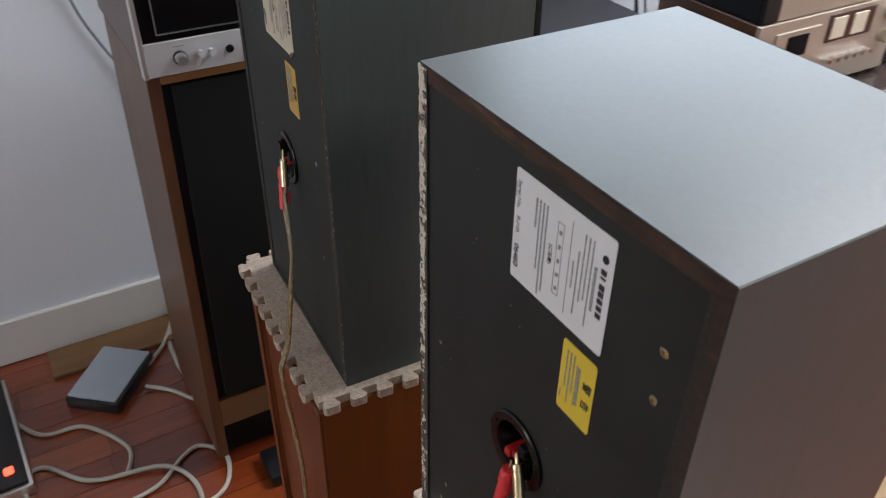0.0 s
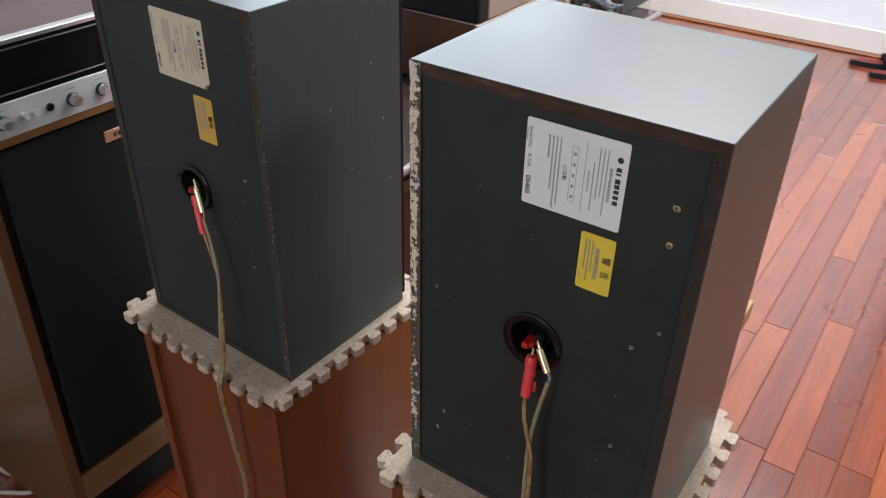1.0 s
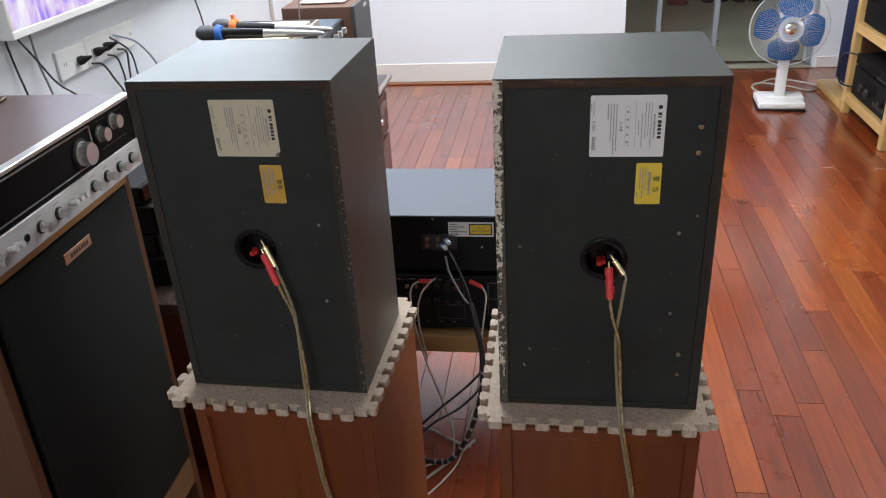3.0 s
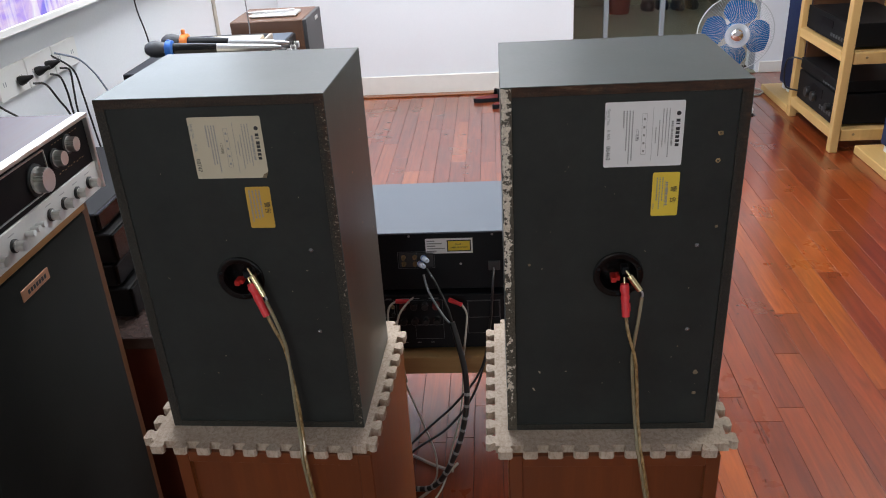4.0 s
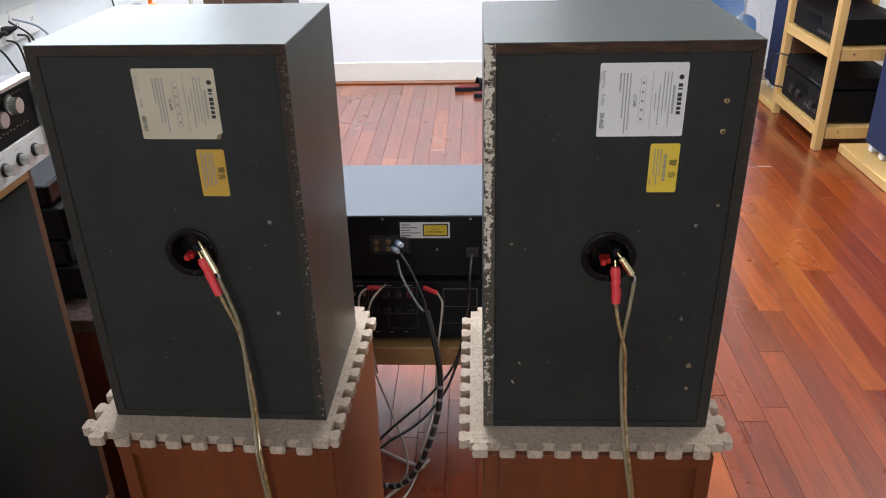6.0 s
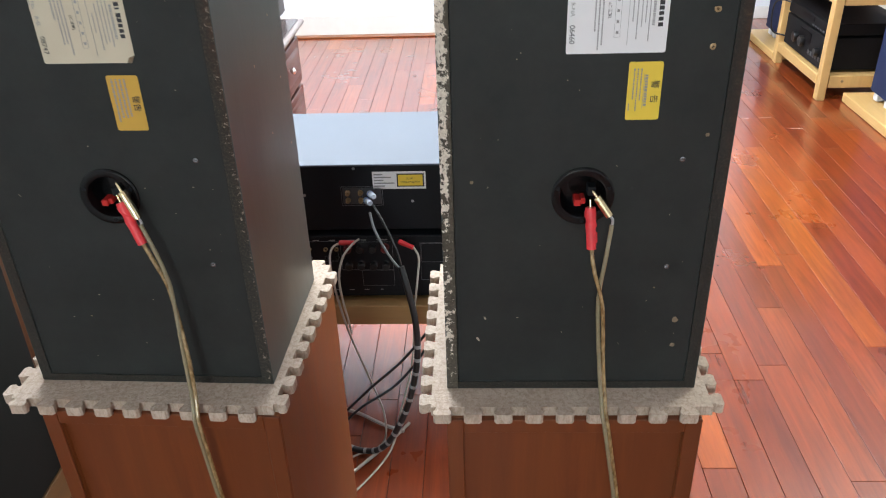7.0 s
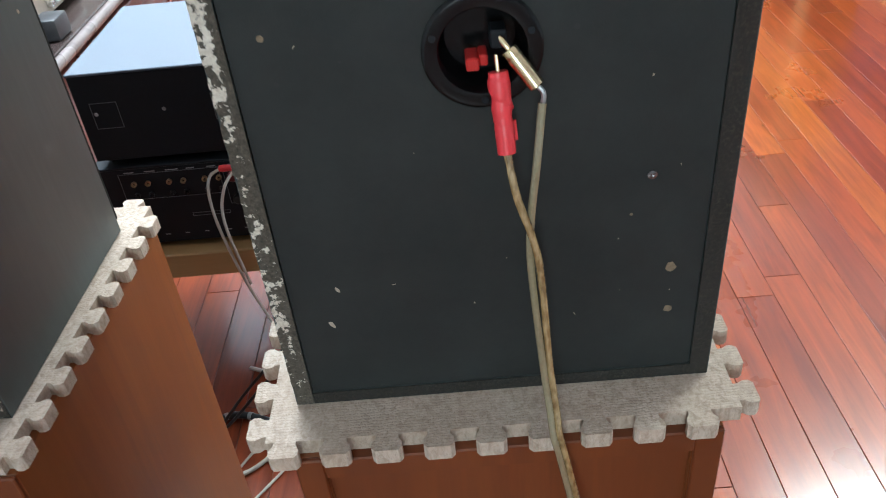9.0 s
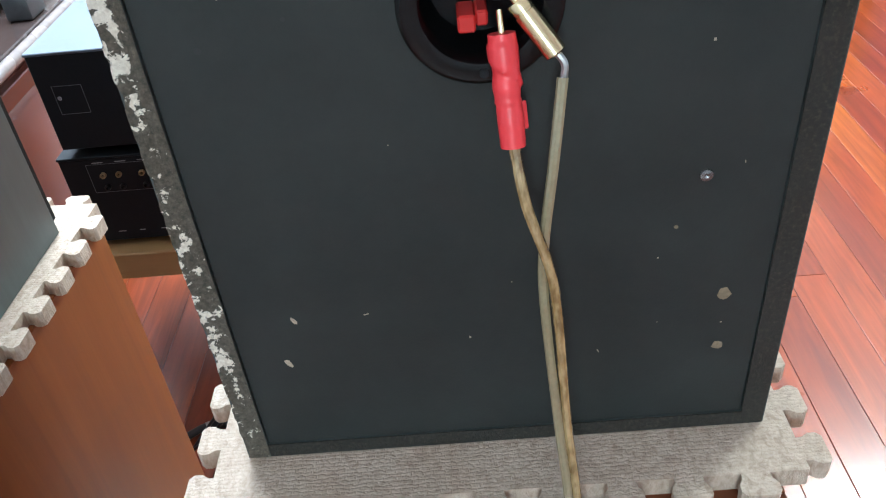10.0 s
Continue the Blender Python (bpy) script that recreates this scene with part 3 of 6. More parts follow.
def loudspeaker(at, label, chipped, sticker_mat, warn_mat, seed, series, serial, holes, screws, curl, shift, side_flecks=()):
    rng = random.Random(seed)
    sp = thing("bookshelf_speaker", label, "speaker", at, "pair of bookshelf speakers")
    t, tr, tt, tb = 0.0120, 0.0122, 0.0112, 0.0096
    # cabinet: four boards and a front, open at the rear
    bm = B()
    rings = []
    c = 0.0008
    outer = [(c, 0), (W - c, 0), (W, c), (W, H - c), (W - c, H), (c, H), (0, H - c), (0, c)]
    u = H - tt
    inner = [(t, tb), (W - tr, tb), (W - tr, tb), (W - tr, u), (W - tr, u), (t, u), (t, u), (t, tb)]
    for pts, y in ((inner, 0.0006), (outer, 0.0006), (outer, D), (inner, D)):
        rings.append([bm.verts.new((px, y, pz)) for px, pz in pts])
    for p, q in zip(rings, rings[1:] + rings[:1]):
        for k in range(8):
            bm.faces.new((p[k], p[(k + 1) % 8], q[(k + 1) % 8], q[k]))
    bmesh.ops.remove_doubles(bm, verts=bm.verts[:], dist=0.00001)
    part("cabinet", bm, M["vinyl"], sp, "dark grey vinyl cabinet")
    part("front_grille", box(B(), (0.004, D, 0.004), (W - 0.004, D + 0.014, H - 0.004), 0.004), M["grille"], sp)
    # raw board edges round the rear
    for name, lo, hi in (("rear_edge", (0.0008, 0, 0.0008), (t, 0.0006, H - 0.0008)), ("rear_edge", (W - tr, 0, 0.0008), (W - 0.0008, 0.0006, H - 0.0008)),
                         ("rear_edge", (t, 0, H - tt), (W - tr, 0.0006, H - 0.0008)), ("rear_edge", (t, 0, 0.0008), (W - tr, 0.0006, tb))):
        low_x = lo[0] < 0.005 and hi[0] < 0.02
        if chipped and low_x:
            # ragged strip of torn chipboard
            bm = B()
            rows = 150
            cols = 8
            grid = []
            for i in range(rows + 1):
                z = 0.001 + (H - 0.002) * i / rows
                row = []
                for j in range(cols + 1):
                    x = t * j / cols
                    dep = 0.0
                    if j < cols:
                        dep = max(0.0, noise.noise(Vector((x * 260, z * 150, 3.1))) + 0.25) * 0.0010 * (1 - 0.6 * j / cols)
                    edge_in = max(0.0, noise.noise(Vector((1.7, z * 190, 0.4)))) * 0.003 if j == 0 else 0.0
                    row.append(bm.verts.new((x + edge_in, dep - 0.0006, z)))
                grid.append(row)
            for i in range(rows):
                for j in range(cols):
                    bm.faces.new((grid[i][j], grid[i][j + 1], grid[i + 1][j + 1], grid[i + 1][j]))
            part("rear_edge", bm, M["rim_chipped"], sp, "chipped edge showing pale chipboard")
        else:
            part(name, box(B(), lo, hi), M["rim_worn"] if hi[0] - lo[0] < 0.02 and lo[0] > 0.1 and not chipped else M["rim" if chipped else "rim_dull"], sp)
    y = 0.0012
    cx, cz = 0.1360, 0.2345
    bm = B()
    px0, px1, pz0, pz1 = t + 0.0006, W - tr - 0.0006, tb + 0.0006, H - tt - 0.0006
    angles = sorted([2 * math.pi * k / 40 for k in range(40)] + [math.atan2(qz - cz, qx - cx) % (2 * math.pi) for qx in (px0, px1) for qz in (pz0, pz1)])
    rings = [[], [], []]
    for a in angles:
        ca, sa = math.cos(a), math.sin(a)
        reach = min(((px1 if ca > 0 else px0) - cx) / ca if abs(ca) > 1e-6 else 9, ((pz1 if sa > 0 else pz0) - cz) / sa if abs(sa) > 1e-6 else 9)
        rings[0].append(bm.verts.new((cx + 0.0250 * ca, y + 0.010, cz + 0.0250 * sa)))
        rings[1].append(bm.verts.new((cx + 0.0250 * ca, y, cz + 0.0250 * sa)))
        rings[2].append(bm.verts.new((cx + reach * ca, y, cz + reach * sa)))
    for p, q in zip(rings, rings[1:]):
        for k in range(len(angles)):
            k2 = (k + 1) % len(angles)
            bm.faces.new((p[k], p[k2], q[k2], q[k]))
    part("rear_panel", bm, M["panel"], sp, "dusty black hardboard rear panel")
    # stickers
    st = B()
    sticker(st, 0.1135, 0.1995, 0.372, 0.447, y, curl=curl)
    (lx, lz), (wx, wz) = shift
    st = part("sticker", st, sticker_mat, sp, "creased maker's label with turned print", pose(lx, 0, lz))
    pr = B()
    rng2 = random.Random(seed + 5)
    yy = y - 0.0006
    # wordmark as plain blocks, with its roundel
    for k, wide in enumerate((1.0, 0.45, 1.15, 1.05, 0.95, 0.95, 1.0)):
        z0 = 0.4262 - 0.0047 * k
        box(pr, (0.1908, yy, z0 - 0.0034 * wide), (0.1950, yy + 0.0002, z0))
    lathe(pr, [(0.0025, 0), (0.0025, 0.0002), (0.0018, 0.0002), (0.0018, 0.0)], 16, Matrix.Translation((0.1930, yy + 0.0002, 0.4325)) @ pose(0, 0, 0, 90))
    box(pr, (0.1914, yy, 0.4320), (0.1944, yy + 0.0002, 0.4330))
    part("print", pr, M["ink"], st)
    pr = B()
    bars(pr, 0.1880, 0.394, 0.424, 0.0022, 1, 0.0030, yy, rng2)
    for x, lo, hi in ((0.1838, 0.382, 0.438), (0.1805, 0.382, 0.438), (0.1772, 0.388, 0.438), (0.1735, 0.383, 0.425), (0.1698, 0.394, 0.417)):
        bars(pr, x, lo, hi, 0.0010, 1, 0.003, yy, rng2)
    bars(pr, 0.1444, 0.376, 0.437, 0.0013, 3, 0.0032, yy, rng2)
    bars(pr, 0.1348, 0.412, 0.437, 0.0016, 1, 0.0032, yy, rng2)
    bars(pr, 0.1148, 0.425, 0.4375, 0.0008, 1, 0.0032, yy, rng2)
    box(pr, (0.1655, yy, 0.379), (0.1658, yy + 0.0002, 0.440))
    z0, z1 = 0.386, 0.4332
    for lo, hi in (((0.1540, z0), (0.1542, z1)), ((0.1590, z0), (0.1592, z1)), ((0.1540, z0), (0.1592, z0 + 0.0002)), ((0.1540, z1), (0.1592, z1 + 0.0002))):
        box(pr, (lo[0], yy, lo[1]), (hi[0], yy + 0.0002, hi[1]))
    for k in range(5):
        box(pr, (0.1555, yy, z0 + 0.003 + 0.0092 * k), (0.1577, yy + 0.0002, z0 + 0.0055 + 0.0092 * k))
    tagged(part("print", pr, M["ink_mid"], st), kind="stuff")
    turned_text("(ご注意)", 0.0036, 0.1492, yy, 0.409, M["ink"], st)
    turned_text("Serial No.", 0.0046, 0.1175, yy, 0.4305, M["ink_mid"], st)
    turned_text(series, 0.0050, 0.1178, yy, 0.4105, M["ink_mid"], st)
    turned_text(serial, 0.0066, 0.1180, yy, 0.389, M["ink"], st)
    if curl:
        fold = B()
        a, b, c2, d2 = [fold.verts.new(v) for v in ((0.1915, y - 0.0004, 0.372), (0.1995, y - 0.0004, 0.379), (0.1975, y - 0.0034, 0.3728), (0.1945, y - 0.0022, 0.3770))]
        for f in ((a, c2, d2), (c2, b, d2), (a, d2, b)):
            fold.faces.new(f)
        part("curled_corner", fold, M["bare_board"], st, "brown back of the curling corner")
    wa = B()
    sticker(wa, 0.1695, 0.1995, 0.3105, 0.3640, y)
    wa = part("warning_sticker", wa, warn_mat, sp, "small warning label", pose(wx, 0, wz))
    turned_text("警" if chipped else "警告", 0.0078, 0.1932, yy, 0.3435 if chipped else 0.337, M["ink"], wa)
    if chipped:
        turned_text("告", 0.0078, 0.1932, yy, 0.3300, M["ink"], wa)
    pr = B()
    if chipped:
        bars(pr, 0.1870, 0.3225, 0.3525, 0.0026, 1, 0.003, yy, rng2)
        box(pr, (0.1836, yy, 0.3215), (0.1839, yy + 0.0002, 0.3535))
        bars(pr, 0.1815, 0.3165, 0.358, 0.0012, 3, 0.0031, yy, rng2)
        bars(pr, 0.1722, 0.3165, 0.326, 0.0009, 1, 0.003, yy, rng2)
    else:
        bars(pr, 0.1872, 0.3160, 0.3605, 0.0019, 4, 0.0040, yy, rng2)
    tagged(part("print", pr, M["ink_mid"], wa), kind="stuff")
    # terminal cup
    face = Matrix.Translation((cx, y, cz)) @ pose(0, 0, 0, 90)
    bm = B()
    lathe(bm, [(0.0300, 0.0), (0.0300, 0.0016), (0.0288, 0.0028), (0.0280, 0.0030), (0.0222, 0.0022), (0.0214, 0.0012), (0.0195, -0.018), (0.0180, -0.020), (0.0, -0.020)], 48, face, closed=True)
    cup = part("terminal_cup", bm, M["gloss_black"], sp, "round recessed black terminal cup")
    bm = B()
    box(bm, (cx - 0.0085, -0.0035, cz - 0.0090), (cx - 0.0020, 0.012, cz - 0.0025), 0.0008)
    box(bm, (cx - 0.0020, -0.0015, cz - 0.0075), (cx + 0.0025, 0.012, cz - 0.0018), 0.0008)
    part("spring_clip", bm, M["red"], cup, "red spring clip")
    bm = B()
    box(bm, (cx + 0.004, -0.0015, cz + 0.001), (cx + 0.012, 0.012, cz + 0.010), 0.0008)
    part("spring_clip", bm, M["black_matt"], cup, "black spring clip")
    for a in (20, 160, 270):
        bm = cyl(B(), (cx + 0.0255 * math.cos(radians(a)), y - 0.0034, cz + 0.0255 * math.sin(radians(a))), (cx + 0.0255 * math.cos(radians(a)), y, cz + 0.0255 * math.sin(radians(a))), 0.0018, seg=10)
        part("screw", bm, M["black_matt"], cup)
    # screws and worn holes
    for x, z in screws:
        bm = lathe(B(), [(0.0030, 0.0), (0.0027, 0.0007), (0.0012, 0.0010), (0.0, 0.0004)], 14, Matrix.Translation((x, y, z)) @ pose(0, 0, 0, 90))
        part("screw", bm, M["dark_steel"], sp)
    for x, z, r, raw in holes:
        if raw:
            ring = [(r * rng.uniform(0.7, 1.0), 0.0004), (r * 0.45, 0.0005), (r * 0.38, -0.001), (0.0, -0.001)] if raw == 2 else [(r * 0.85, 0.0003), (r * 0.4, 0.0002), (0.0, 0.0001)]
            bm = lathe(B(), [(r * 1.1, 0.0)] + ring, 9, Matrix.Translation((x, y, z)) @ pose(0, 0, 0, 90))
            for v in bm.verts:
                if raw == 3:
                    v.co.z = z + (v.co.z - z) * 1.9
                    v.co.x -= (v.co.z - z) * 0.45
                v.co.x += rng.uniform(-0.22, 0.22) * r
                v.co.z += rng.uniform(-0.22, 0.22) * r
            part("screw_hole", bm, M["old_brass"] if raw == 2 else M["core" if x > 0.25 or raw == 3 else "bare_board"], sp)
        else:
            part("screw_hole", lathe(B(), [(r, 0.0002), (r * 0.6, 0.0001), (0.0, -0.0012)], 10, Matrix.Translation((x, y, z)) @ pose(0, 0, 0, 90)), M["black"], sp)
    # flecks of bare board
    for fy, fz in side_flecks:
        bm = lathe(B(), [(0.0016, 0.0), (0.0013, 0.0003), (0.0, 0.0002)], 8, Matrix.Translation((W, fy, fz)) @ pose(0, 0, 0, 0, 90, 0))
        part("screw_hole", bm, M["core"], sp)
    bm = B()
    for _ in range(16):
        x, z = rng.uniform(0.02, W - 0.02), rng.uniform(0.03, H - 0.03)
        s = rng.uniform(0.00018, 0.0005)
        box(bm, (x - s, y - 0.0003, z - s * rng.uniform(0.6, 2)), (x + s, y, z + s), 0.0001)
    for _ in range(5):
        x, z = rng.uniform(0.03, W - 0.03), rng.uniform(0.03, H - 0.05)
        a, ln = rng.uniform(0, math.pi), rng.uniform(0.001, 0.003)
        box(bm, (-0.5, -0.5, -0.5), (0.5, 0.5, 0.5), 0, 1, Matrix.Translation((x, y - 0.00005, z)) @ pose(0, 0, 0, 0, math.degrees(a), 0) @ Matrix.Diagonal((ln, 0.0003, 0.0004, 1.0)))
    tagged(part("paint_fleck", bm, M["core"], sp), kind="stuff")
    return sp


RIGHT_AT = pose(0, 0, BASE_Z)
LEFT_AT = pose(-0.4655, 0.0175, BASE_Z, 0, 0, -1.9)
loudspeaker(RIGHT_AT, "dark grey bookshelf speaker, rear edge chipped, on foam mat", True, M["label"], M["yellow"], 3, "R-NA", "06460",
            [(0.240, 0.408, 0.0028, 2), (0.240, 0.376, 0.0028, 2), (0.239, 0.090, 0.0030, 1), (0.240, 0.058, 0.0024, 1), (0.246, 0.295, 0.0018, 1), (0.0345, 0.0665, 0.0013, 3), (0.042, 0.0935, 0.0010, 3),
             (0.030, 0.250, 0.0016, 1), (0.033, 0.226, 0.0014, 0), (0.066, 0.235, 0.0009, 0), (0.182, 0.242, 0.0016, 0), (0.214, 0.130, 0.0009, 1)],
            [(0.226, 0.271), (0.224, 0.155)], False, ((0, 0), (0, 0)))
loudspeaker(LEFT_AT, "dark grey bookshelf speaker, yellowed curling label, on foam mat", False, M["label_old"], M["ochre"], 9, "R-SL", "08747",
            [(0.265, 0.361, 0.0020, 1), (0.054, 0.375, 0.0012, 0), (0.242, 0.410, 0.0011, 0), (0.215, 0.380, 0.0011, 0), (0.246, 0.380, 0.0011, 0), (0.190, 0.245, 0.0012, 0), (0.08, 0.09, 0.0009, 1), (0.2655, 0.287, 0.0030, 1), (0.263, 0.278, 0.0018, 1), (0.2645, 0.20, 0.0012, 1)],
            [(0.2305, 0.273), (0.227, 0.156)], True, ((-0.0065, -0.003), (-0.0085, -0.0065)), ((0.17, 0.37), (0.10, 0.335), (0.19, 0.295), (0.13, 0.25), (0.20, 0.21)))


def foam_mat(at, label):
    """A square interlocking foam tile with dovetail teeth on all four sides."""
    side, pitch, deep = 0.300, 0.0326, 0.0130
    pts = []

    def edge(fn, first):
        pts.append(fn(0.0, 0.0))
        for k in range(9):
            neck, head = 0.0070, 0.0096
            c = first + pitch * k
            for u, v in ((c - neck, 0), (c - neck * 1.05, deep * 0.25), (c - head, deep * 0.5), (c - head, deep * 0.8), (c - head * 0.75, deep), (c + head * 0.75, deep), (c + head, deep * 0.8), (c + head, deep * 0.5), (c + neck * 1.05, deep * 0.25), (c + neck, 0)):
                pts.append(fn(u, v))

    edge(lambda u, v: (u, -v), 0.0125)
    edge(lambda u, v: (side + v, u), 0.0125)
    edge(lambda u, v: (side - u, side + v), 0.0195)
    edge(lambda u, v: (-v, side - u), 0.0267)
    bm = prism(B(), pts, 0, 0.0119)
    return single("foam_mat", bm, M["foam"], label, "mat", group="foam mats under the speakers", at=at)


foam_mat(pose(-0.0170, -0.0305, BASE_Z - 0.0120), "grey woven-pattern foam tile with interlocking teeth")
foam_mat(pose(-0.4885, -0.0130, BASE_Z - 0.0120, 0, 0, -3.2), "grey woven-pattern foam tile with interlocking teeth")


def wooden_stand(at, label, w=0.272, d=0.292, h=BASE_Z - 0.0121):
    """A tall veneered cabinet whose rear panel is let into a frame."""
    st = thing("speaker_stand", label, "stand", at, "wooden cabinets carrying the speakers")
    t = 0.018
    # Sides take the brighter copy, so light on them is in the colour.
    part("side_panel", box(B(), (0, 0.004, 0), (t, d, h), 0.0006), M["cherry_lit"], st, "red-brown veneered side, coloured as lit")
    part("side_panel", box(B(), (w - t, 0.004, 0), (w, d, h), 0.0006), M["cherry_lit"], st, "red-brown veneered side, coloured as lit")
    for x in (0, w - t):
        part("edge_band", box(B(), (x, 0, 0), (x + t, 0.0039, h), 0.0010), M["cherry"], st)
    part("top_panel", box(B(), (t, 0, h - t), (w - t, d, h), 0.001), M["cherry"], st)
    part("bottom_panel", box(B(), (t, 0, 0), (w - t, d, t), 0.001), M["cherry"], st)
    part("rear_panel", box(B(), (t, 0.009, t), (w - t, 0.018, h - t)), M["cherry"], st)
    part("front_grille", box(B(), (t, d - 0.02, t), (w - t, d - 0.004, h - t), 0.002), M["grille"], st)
    return st


wooden_stand(pose(0.0, -0.038, 0), "tall red-brown veneered cabinet under a speaker")
wooden_stand(pose(-0.4545, -0.0215, 0, 0, 0, -2.6), "tall red-brown veneered cabinet under a speaker")


def speaker_cable(at, label, sleeve, plug, strand_a, strand_b, joined, rng_seed):
    """A clear twin cable with a taped plug and a bare gold plug."""
    ca = thing("speaker_cable", label, "cable", at, "speaker cables")
    (s0, s1) = sleeve
    s0, s1 = Vector(s0), Vector(s1)
    axis = (s1 - s0).normalized()
    bm = B()
    lumps = [1.0, 1.06, 1.0, 0.9, 1.02, 0.88, 0.98, 1.0, 0.97, 0.95]
    m = Matrix.Translation(s0) @ axis.to_track_quat("Z", "Y").to_matrix().to_4x4()
    L = (s1 - s0).length
    rings = []
    for i in range(45):
        f = i / 44
        pos = f * (len(lumps) - 1)
        k = min(int(pos), len(lumps) - 2)
        lump = lumps[k] * (1 - pos + k) + lumps[k + 1] * (pos - k)
        ring = []
        for j in range(28):
            a = 2 * math.pi * j / 28
            wrap = (a / (2 * math.pi) + f * 2.1) % 1.0
            r = 0.0049 * lump + (0.0009 * wrap if 0.08 < f < 0.6 else 0.0001 * wrap)
            ring.append(bm.verts.new(m @ Vector((r * math.cos(a), r * math.sin(a), L * f))))
        rings.append(ring)
    for p, q in zip(rings, rings[1:]):
        for j in range(28):
            bm.faces.new((p[j], p[(j + 1) % 28], q[(j + 1) % 28], q[j]))
    bm.faces.new(rings[0][::-1])
    bm.faces.new(rings[-1])
    flag = m @ Matrix.Translation((0.0, 0.0, L * 0.62))
    box(bm, (0.0046, -0.0008, 0), (0.0078, 0.0002, L * 0.26), 0.0004, 1, flag @ pose(0, 0, 0, 0, 0, -20))
    part("plug_sleeve", bm, M["red_tape"], ca, "red insulating tape wound round a plug")
    pin = cyl(B(), s0 - axis * 0.008, s0 + axis * 0.002, 0.0011, 0.0014, 12)
    part("pin", pin, M["brass"], ca)
    p0, p1 = Vector(plug[0]), Vector(plug[1])
    pa = (p1 - p0).normalized()
    m = Matrix.Translation(p0) @ pa.to_track_quat("Z", "Y").to_matrix().to_4x4()
    L = (p1 - p0).length
    bm = lathe(B(), [(0.0007, 0), (0.0016, L * 0.05), (0.0017, L * 0.24), (0.0040, L * 0.25), (0.0042, L * 0.27), (0.0042, L * 0.37), (0.0038, L * 0.375), (0.0038, L * 0.40), (0.0042, L * 0.405), (0.0042, L * 0.98), (0.0034, L), (0.0026, L), (0.0024, L * 0.94)], 24, m)
    pl = part("banana_plug", bm, M["brass"], ca, "gold-plated banana plug")
    bm = lathe(B(), [(0.0019, 0.0030), (0.0019, 0.0045), (0.0, 0.0045)], 12, m @ Matrix.Translation((0.0, 0.0, L * 0.82)) @ pose(0, 0, 0, 90, 0, 30))
    part("set_screw", bm, M["old_brass"], pl)
    part("bare_wire", tube(B(), [p1 - pa * 0.002, p1 + pa * 0.003 + Vector((0.001, 0, -0.001)), Vector(strand_b[0]) + Vector((0, 0, -0.002))], 0.0014, 8, 6), M["steel"], ca)
    off = Vector((0.0020, 0.0004, 0))
    low = [Vector(p) for p in joined[1:]]
    part("strand", tube(B(), [Vector(p) for p in strand_a[:-1]] + [p + off for p in low], 0.0022, 10, 10), M["cable"], ca)
    part("strand", tube(B(), [Vector(p) for p in strand_b[:-1]] + [p - off for p in low], 0.0022, 10, 10), M["cable_tin"], ca)
    return ca


speaker_cable(None, "clear twin speaker cable with red-taped and gold plugs", ((0.1425, -0.009, 0.877), (0.1445, -0.019, 0.8375)), ((0.1440, -0.005, 0.8930), (0.1610, -0.0127, 0.8692)),
              [(0.1445, -0.0190, 0.8395), (0.148, -0.024, 0.815), (0.1562, -0.025, 0.786), (0.1600, -0.0255, 0.760), (0.1600, -0.027, 0.735)],
              [(0.1632, -0.014, 0.861), (0.1592, -0.020, 0.830), (0.1552, -0.022, 0.795), (0.1548, -0.0235, 0.765), (0.1595, -0.027, 0.735)],
              [(0.160, -0.027, 0.738), (0.1615, -0.032, 0.700), (0.1640, -0.039, 0.672), (0.1655, -0.0455, 0.6535), (0.168, -0.0475, 0.641), (0.175, -0.047, 0.600), (0.188, -0.043, 0.520), (0.192, -0.043, 0.46), (0.196, -0.043, 0.30), (0.19, -0.045, 0.12), (0.17, -0.06, 0.02), (0.10, -0.10, 0.005), (-0.05, -0.08, 0.005), (-0.10, 0.1, 0.005)], 1)
speaker_cable(None, "clear twin speaker cable with red-taped and gold plugs", ((-0.3140, 0.001, 0.884), (-0.2980, -0.008, 0.842)), ((-0.3155, 0.004, 0.904), (-0.2980, -0.004, 0.868)),
              [(-0.2980, -0.008, 0.844), (-0.2905, -0.009, 0.822), (-0.2825, -0.011, 0.800), (-0.2785, -0.013, 0.775), (-0.2770, -0.016, 0.760)],
              [(-0.2965, -0.006, 0.863), (-0.2885, -0.008, 0.838), (-0.2815, -0.010, 0.810), (-0.2780, -0.013, 0.785), (-0.2770, -0.016, 0.760)],
              [(-0.2770, -0.016, 0.762), (-0.2735, -0.024, 0.72), (-0.2715, -0.032, 0.675), (-0.2700, -0.0400, 0.654), (-0.2695, -0.0445, 0.640), (-0.2675, -0.044, 0.60), (-0.265, -0.040, 0.53), (-0.2595, -0.038, 0.47), (-0.2640, -0.038, 0.40), (-0.268, -0.038, 0.30), (-0.27, -0.04, 0.10), (-0.29, -0.06, 0.02), (-0.38, -0.10, 0.005), (-0.52, -0.12, 0.005)], 2)


# ---------------------------------------------------------------- floor-standing speaker and receiver by the wall
KX, KY0, KY1, KTOP = -0.717, -0.058, 0.395, 0.845
kl = thing("floor_speaker", "large walnut floor-standing speaker with black grille, beside the wall", "speaker")
KB = -1.02
part("side_panel", box(B(), (KB, KY0, 0.03), (KX - 0.003, KY0 + 0.02, KTOP), 0.001), M["walnut"], kl)
part("side_panel", box(B(), (KB, KY1 - 0.02, 0.03), (KX - 0.003, KY1, KTOP), 0.001), M["walnut"], kl)
